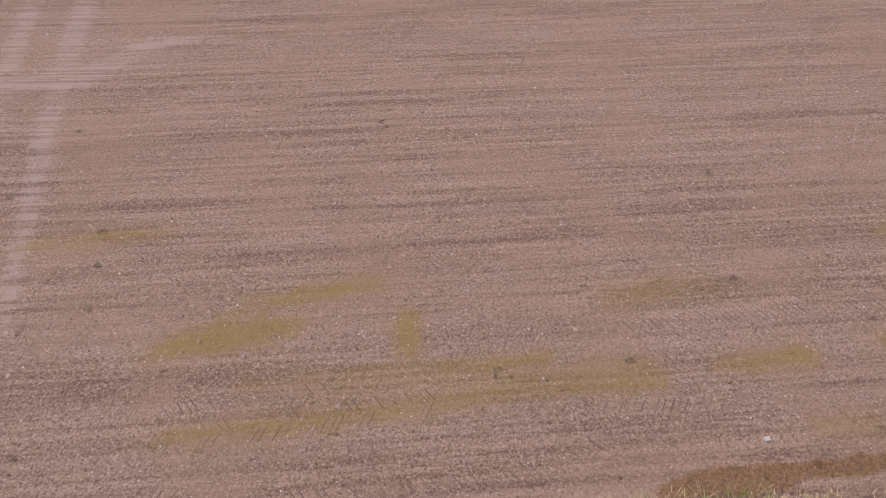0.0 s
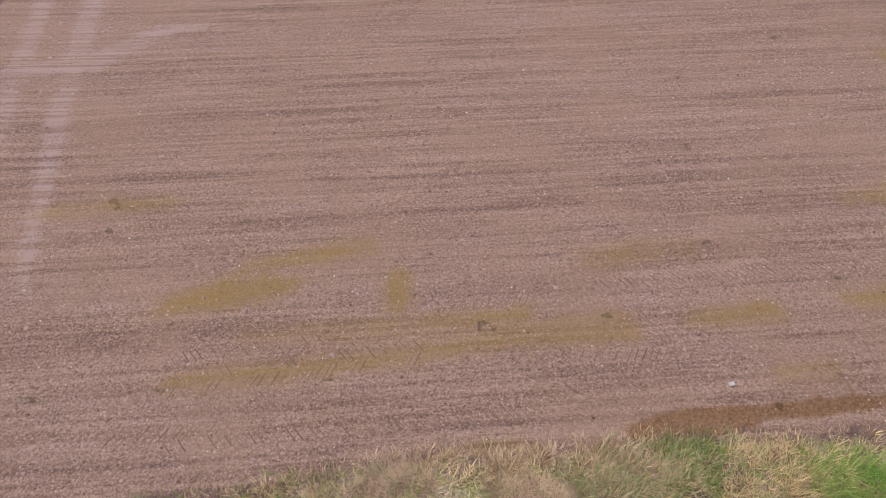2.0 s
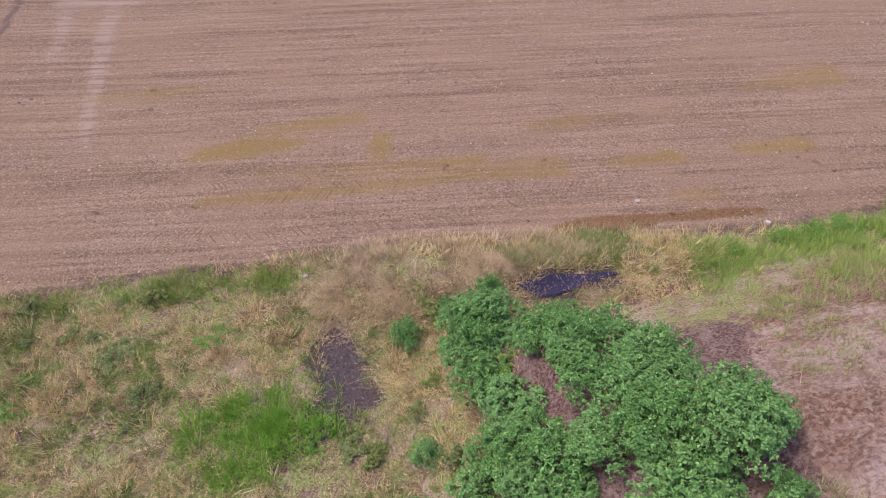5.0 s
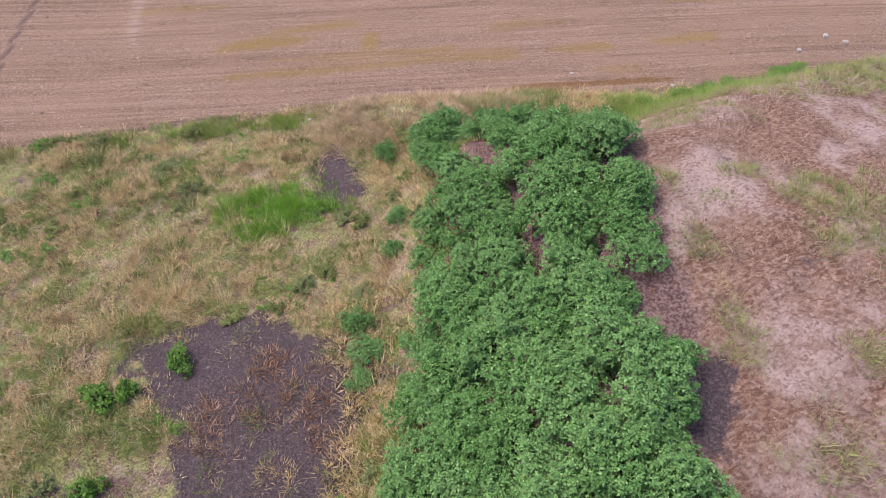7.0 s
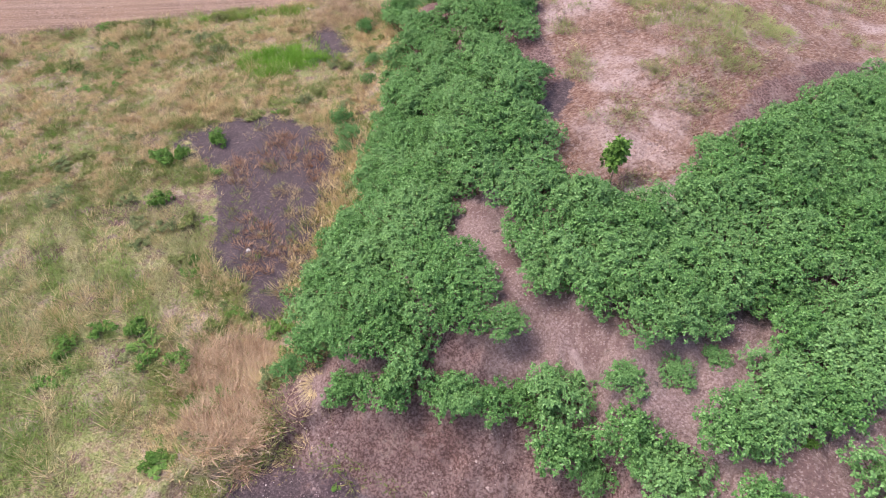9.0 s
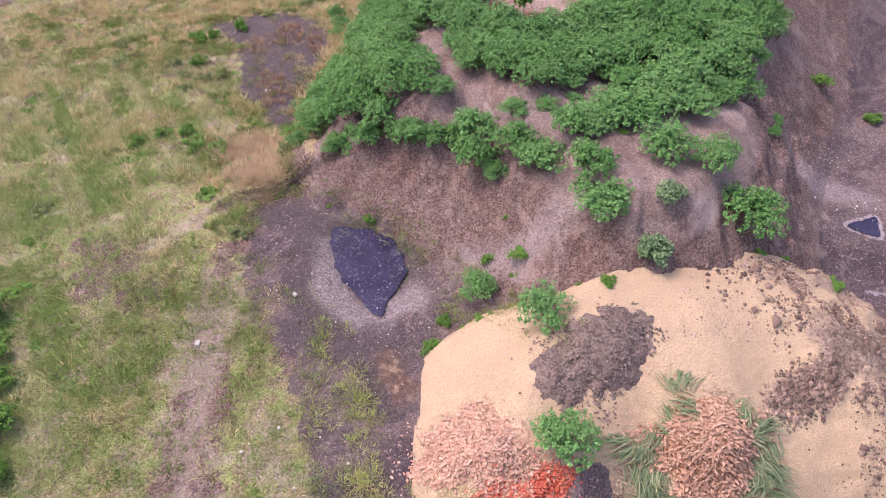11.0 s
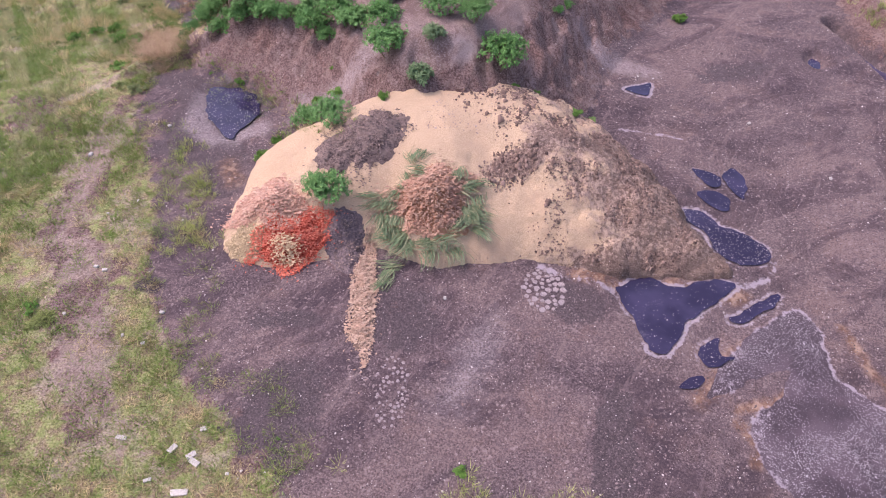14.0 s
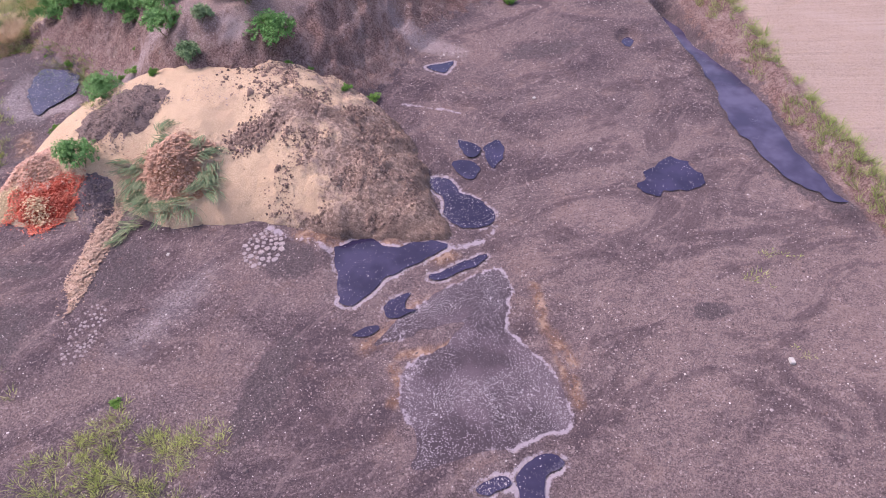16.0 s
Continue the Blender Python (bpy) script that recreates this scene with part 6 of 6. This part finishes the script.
tus = [tussock(400, 700, 0.66, STRAW, "large fountain-shaped tussock of dry straw-coloured grass"), tussock(401, 520, 0.65, blades("tussock_blade", (0.46, 0.40, 0.16), (0.60, 0.51, 0.25), (0.70, 0.58, 0.34)), "tussock of yellowing long grass"),
       tussock(402, 420, 0.5, blades("green_tussock", (0.20, 0.36, 0.08), (0.30, 0.44, 0.13), (0.42, 0.50, 0.20)), "tussock of fresh green long grass")]
for n, (k, x, y, s) in enumerate([(0, -2.0, 2.5, 1.15), (1, -2.4, 2.9, 1.0), (0, -1.5, 2.2, 0.9), (1, -2.8, 2.3, 0.9), (0, -0.8, 6.4, 1.1), (1, -0.5, 5.9, 0.9), (0, 0.3, 4.4, 0.75), (0, 4.9, 9.1, 0.9), (0, 5.3, 9.95, 0.7), (0, -1.0, 1.6, 0.9), (0, -2.5, 1.4, 0.9), (1, -1.6, 0.9, 0.8),
                                  (0, -0.1, -9.5, 0.75), (0, -1.4, -9.2, 0.8), (0, -0.7, -3.1, 0.8), (1, -1.2, -3.5, 0.7), (0, -0.4, -2.0, 0.6), (1, -2.2, -6.6, 0.9), (1, -2.7, -6.2, 0.8), (1, -1.3, -7.2, 0.6),
                                  (1, -2.2, -0.6, 0.8), (1, -1.7, -1.1, 0.7), (1, -3.3, -1.6, 0.6), (1, -0.9, -0.3, 0.6), (0, -1.3, 8.7, 0.7), (0, -0.3, 8.3, 0.7), (2, 14.85, -14.6, 0.8), (2, 14.6, -14.5, 0.6), (2, 10.9, -26.3, 0.7), (1, 11.0, -26.7, 0.8), (2, 10.3, -26.8, 0.7), (1, 9.9, -27.3, 0.6),
                                  (0, 4.35, -7.55, 0.5), (1, 5.9, 1.3, 0.6), (1, 5.8, 2.0, 0.6), (1, 6.1, -0.6, 0.5), (1, -4.0, -4.5, 0.6), (0, -5.0, -5.5, 0.7), (1, -4.6, 3.0, 0.6), (0, -3.6, 2.2, 0.7), (2, -3.0, 4.6, 0.6), (2, -3.6, 5.0, 0.6)]):
    place(tus[k], x, y, s * 0.8)
for ob in tus:
    for o in (*ob.children_recursive, ob):
        bpy.data.objects.remove(o)

# ---------------------------------------------------------------- stones, clods and litter
def strew(n, density, box, seed):
    r = np.random.default_rng(seed)
    x0, x1, y0, y1 = box
    q = np.stack([r.uniform(x0, x1, n * 5), r.uniform(y0, y1, n * 5)], 1)
    return q[r.random(len(q)) < np.clip(density(q[:, 0], q[:, 1]), 0, 1)][:n]


def lay(name, n, density, box, size, material, label, cat, seed, flat=0.6):
    q = strew(n, density, box, seed)
    return specks(name, q, lift(q[:, 0].copy(), q[:, 1].copy()), size, material, label, cat, seed + 1, flat)


on_field = lambda x, y: smooth(-0.2, 0.4, y - field_line(x)) * (0.35 + 0.65 * smooth(-0.2, 0.3, fbm(x * 0.12 + y * 0.02, y, 0.7, 111)))
in_yard = lambda x, y: smooth(-0.2, 0.4, inside(YARD, x, y)) * (inside(FILM, x, y) < -0.05) * smooth(0.2, -0.1, inside(HEAP, x, y)) * (0.3 + 0.7 * smooth(-0.3, 0.3, fbm(x, y, 1.2, 112)))
on_mound = lambda x, y: smooth(0.0, 0.6, inside(MOUND, x, y)) * smooth(-6, -8, y)
lay("clods", 42000, on_field, (-17, 19, 7.5, 30), 0.015, tones("clod", (0.11, 0.07, 0.055), (0.46, 0.34, 0.29)), "small dry clods on the ploughed field", "clods", 501)
lay("straw_bits", 3500, on_field, (-17, 19, 7.5, 30), 0.0095, tones("bit", (0.45, 0.36, 0.28), (0.80, 0.72, 0.64)), "pale straw bits and pebbles on the field", "litter", 503)
lay("gravel", 42000, in_yard, (-1, 29, -34, -5), 0.015, tones("gravel", (0.07, 0.05, 0.053), (0.30, 0.225, 0.22)), "coarse grey gravel trodden into the yard", "gravel", 505)
lay("pebbles", 13000, in_yard, (-1, 29, -34, -5), 0.0105, tones("pebble", (0.26, 0.20, 0.19), (0.72, 0.64, 0.62)), "scattered pale pebbles on the yard", "pebbles", 507)
lay("slope_stones", 7000, lambda x, y: on_mound(x, y) * smooth(-0.05, 0.3, fbm(x, y, 1.3, 113)), (-1.5, 17, -17, -6), 0.0125, tones("slope_stone", (0.14, 0.09, 0.085), (0.46, 0.36, 0.33)), "small stones and crumbs on the tipped soil", "stones", 509)
lay("soil_lumps", 6500, lambda x, y: (inside(HEAP, x, y) > 0.1) * (heap_z(x, y) > ground_z(x, y)) * smooth(9.8, 12.4, x + 0.3 * (y + 17)) * smooth(-0.15, 0.3, fbm(x, y, 0.5, 114)) * (1 - smooth(0.0, 0.5, blob(10.35, -19.7, 0.9, 0.7, x, y))), (9, 17, -21, -13), 0.025, tones("lump", (0.085, 0.054, 0.047), (0.30, 0.20, 0.165)), "dark soil lumps strewn over the meal heap", "lumps", 511, 0.9)
lay("soil_lumps", 260, lambda x, y: (inside(HEAP, x, y) > 0.3) * smooth(-0.1, 0.5, blob(10.6, -15.6, 1.5, 1.2, x, y)), (8, 13, -19, -13), 0.042, bpy.data.materials["lump"], "dark clods fallen on the pale meal", "lumps", 513, 0.8)
lay("soil_lumps", 420, lambda x, y: smooth(-0.3, 0.3, blob(10.75, -17.95, 0.85, 0.5, x, y, 20)), (9.5, 12, -19, -17), 0.035, bpy.data.materials["lump"], "dark clods heaped in a hollow of the meal", "lumps", 521, 0.9)
lay("rubble", 420, lambda x, y: smooth(-0.2, 0.4, along([(3.3, -25.6, 0.5), (5.4, -26.0, 0.35)], x, y)) + 0.6 * smooth(-0.3, 0.2, along([(15.0, -10.4, 0.4), (16.6, -10.4, 0.3)], x, y)) + 0.25 * smooth(-0.3, 0.3, along([(-1.7, -15.4, 0.4), (1.2, -20.5, 0.4)], x, y)), (-3, 18, -28, -9), 0.024, tones("rubble", (0.50, 0.44, 0.40), (0.82, 0.77, 0.74)), "pale broken rubble in the grass", "rubble", 515)
lay("mud_stones", 2600, lambda x, y: smooth(0, 0.4, inside(MUD_W, x, y)) + smooth(-0.2, 0.4, along(SEEP, x, y)), (-6, 0, -9, 8), 0.011, bpy.data.materials["gravel"], "grit on the bare dark mud", "grit", 517)

def on_film(x, y):
    d = inside(FILM, x, y)
    band = smooth(-0.15, 0.25, fbm(x * 0.6 + y * 0.25, y * 0.9 - x * 0.2, 1.3, 124)) + 0.7 * np.exp(-((d - 0.25) / 0.2) ** 2) * smooth(17.2, 16.2, x)
    return smooth(0.02, 0.12, d) * (0.06 + 0.94 * np.clip(band, 0, 1))


lay("salt_dots", 8000, on_film, (14.8, 20, -27.3, -21), 0.0085, tones("salt", (0.27, 0.23, 0.25), (0.52, 0.46, 0.49)), "pale dots of salt drying on a thin dark film", "salt", 519, 0.3)

# tread marks of tractor tyres: low slanting ridges of pressed soil
TREAD = tones("tread", (0.15, 0.096, 0.073), (0.27, 0.185, 0.142))


def tyre_track(x0, y0, x1, y1, slant, seed, width=0.45):
    r = np.random.default_rng(seed)
    L = math.hypot(x1 - x0, y1 - y0)
    n = int(L / 0.15)
    ux, uy = (x1 - x0) / L, (y1 - y0) / L
    t = np.arange(n) * 0.15 + r.normal(size=n) * 0.008
    t = t[r.random(n) < smooth(-0.45, 0.1, fbm(t, t * 0, 2.6, seed))]
    n = len(t)
    cx, cy = x0 + ux * t, y0 + uy * t
    dx, dy = -uy + ux * slant, ux + uy * slant
    hw = width * (0.28 + 0.08 * r.random(n))
    e = np.stack([np.stack([cx - dx * hw, cy - dy * hw], 1), np.stack([cx + dx * hw, cy + dy * hw], 1)], 1)
    co = []
    for s, h in ((-0.026, 0), (0, 1), (0.026, 0)):
        p = e + s * np.array([ux, uy])
        z = lift(p[..., 0].ravel(), p[..., 1].ravel()).reshape(n, 2) + (0.016 * h - 0.007)
        co.append(np.concatenate([p, z[..., None]], -1))
    co = np.stack(co, 1).reshape(-1, 3)
    at = np.arange(n)[:, None] * 6
    return co, np.concatenate([at + [0, 1, 3, 2], at + [2, 3, 5, 4]])


parts_co, parts_f, base_n = [], [], 0
for k, (x0, y0, x1, y1, sl) in enumerate([(-6.8, 11.25, -1.0, 12.2, 0.6), (-6.6, 12.1, -3.0, 12.75, -0.6), (1.0, 12.2, 10.4, 12.6, 0.6), (-6.0, 10.15, 1.3, 10.95, -0.7), (-3.6, 13.1, 1.6, 13.85, 0.6), (-8.8, 10.05, -4.2, 10.65, 0.7), (2.0, 11.5, 9.5, 12.2, -0.7), (-6.8, 11.6, -1.0, 12.55, -0.6), (3, 14.2, 13, 15.4, -0.6)]):
    co, f = tyre_track(x0, y0, x1, y1, sl, 600 + k)
    parts_co.append(co), parts_f.append(f + base_n)
    base_n += len(co)
tagged(new("tyre_tracks", mesh_of("tyre_tracks", np.concatenate(parts_co), np.concatenate(parts_f), TREAD)), "slanting tractor tyre tread marks pressed into the field", "tracks", kind="stuff")

# dried flakes of pale mud on the yard
def mud_flakes(cx, cy, rx, ry, n, size, seed, label):
    r = np.random.default_rng(seed)
    co, faces = [], []
    got = []
    while len(got) < n:
        x, y = cx + rx * r.uniform(-1, 1), cy + ry * r.uniform(-1, 1)
        s = size * r.uniform(0.6, 1.3)
        if ((x - cx) / rx) ** 2 + ((y - cy) / ry) ** 2 < 1 and all(math.hypot(x - a, y - b) > (s + q) * 0.86 for a, b, q in got):
            got.append((x, y, s))
        elif r.random() < 0.0006:
            break
    ob = tagged(new("dried_mud_patch"), label, "mud flakes")
    mat = grains("pale_mud", (0.23, 0.18, 0.185), (0.37, 0.305, 0.31), 0.03, 0.2) if "pale_mud" not in bpy.data.materials else bpy.data.materials["pale_mud"]
    for x, y, s in got:
        k = int(r.integers(5, 8))
        a = (np.arange(k) + r.uniform(-0.3, 0.3, k)) * 6.283 / k
        z = float(lift(np.array([x]), np.array([y]))[0])
        ring = [Vector((x + s * r.uniform(0.8, 1.05) * math.cos(t), y + s * r.uniform(0.8, 1.05) * math.sin(t), 0)) for t in a]
        bm = bmesh.new()
        lo = [bm.verts.new((p.x, p.y, z - 0.02)) for p in ring]
        hi = [bm.verts.new((p.x * 0.94 + x * 0.06, p.y * 0.94 + y * 0.06, z + 0.012 + 0.006 * r.random())) for p in ring]
        bm.faces.new(hi)
        for j in range(k):
            bm.faces.new((lo[j], lo[(j + 1) % k], hi[(j + 1) % k], hi[j]))
        m2 = bpy.data.meshes.new("flake")
        bm.to_mesh(m2)
        bm.free()
        m2.materials.append(mat)
        part("flake", m2, ob)


mud_flakes(11.6, -20.95, 0.52, 0.68, 70, 0.088, 700, "cracked pale dried mud flakes by the meal heap")
mud_flakes(7.98, -24.1, 0.4, 0.95, 60, 0.044, 701, "scattered pale dried mud flakes on the yard")

# blocks and slabs of broken concrete
CONC = grains("concrete", (0.38, 0.34, 0.315), (0.58, 0.53, 0.495), 0.03, 0.3)


def slab(x, y, w, d, h, turn, tilt, label, cat="slab", name="concrete_slab"):
    bm = bmesh.new()
    bmesh.ops.create_cube(bm, size=1)
    for v in bm.verts:
        v.co = Vector((v.co.x * w * rng.uniform(0.85, 1.1), v.co.y * d * rng.uniform(0.85, 1.1), v.co.z * h))
    bmesh.ops.bevel(bm, geom=bm.edges[:], offset=min(w, d, h) * 0.15, segments=1, affect='EDGES')
    m2 = bpy.data.meshes.new(name)
    bm.to_mesh(m2)
    bm.free()
    m2.materials.append(CONC)
    ob = tagged(new(name, m2), label, cat)
    z = float(lift(np.array([x]), np.array([y]))[0])
    ob.matrix_basis = Matrix.Translation((x, y, z + h * 0.3)) @ Euler((radians(tilt), radians(tilt * 0.6), radians(turn))).to_matrix().to_4x4()
    return ob


for x, y, w, d, turn in ((3.99, -26.5, 0.42, 0.17, 8), (4.0, -25.72, 0.26, 0.15, 40), (2.41, -25.38, 0.30, 0.12, -5), (4.75, -27.0, 0.18, 0.13, 30), (4.95, -26.9, 0.18, 0.14, 10), (4.11, -25.87, 0.30, 0.16, -30), (3.28, -26.28, 0.2, 0.1, 20), (4.08, -25.13, 0.17, 0.12, 15), (3.56, -25.59, 0.26, 0.16, 60)):
    slab(x, y, w * 0.8, d * 0.8, 0.05, turn, 6, "broken pale concrete slab lying in the grass")
for x, y, s in ((2.19, -22.08, 0.12), (-0.06, -14.5, 0.14), (-2.1, -15.95, 0.16), (-3.12, 8.85, 0.12), (2.03, -22.99, 0.10), (1.46, -22.77, 0.09), (-0.02, -20.64, 0.12), (0.25, -20.76, 0.13), (-0.2, -22.18, 0.1), (0.71, -19.38, 0.09), (-0.51, -18.63, 0.09), (25.06, -23.5, 0.18), (20.92, -15.8, 0.12), (19.16, -13.1, 0.12), (9.1, -21.4, 0.1), (-2.69, -4.8, 0.13), (13.52, 13.03, 0.2), (14.9, 14.1, 0.22), (15.42, 13.64, 0.2), (8.58, 10.8, 0.15), (5.37, 11.6, 0.13)):
    slab(x, y, s, s * 0.7, s * 0.5, rng.random() * 180, 10, "single pale stone lying on the ground", "stone", "stone")
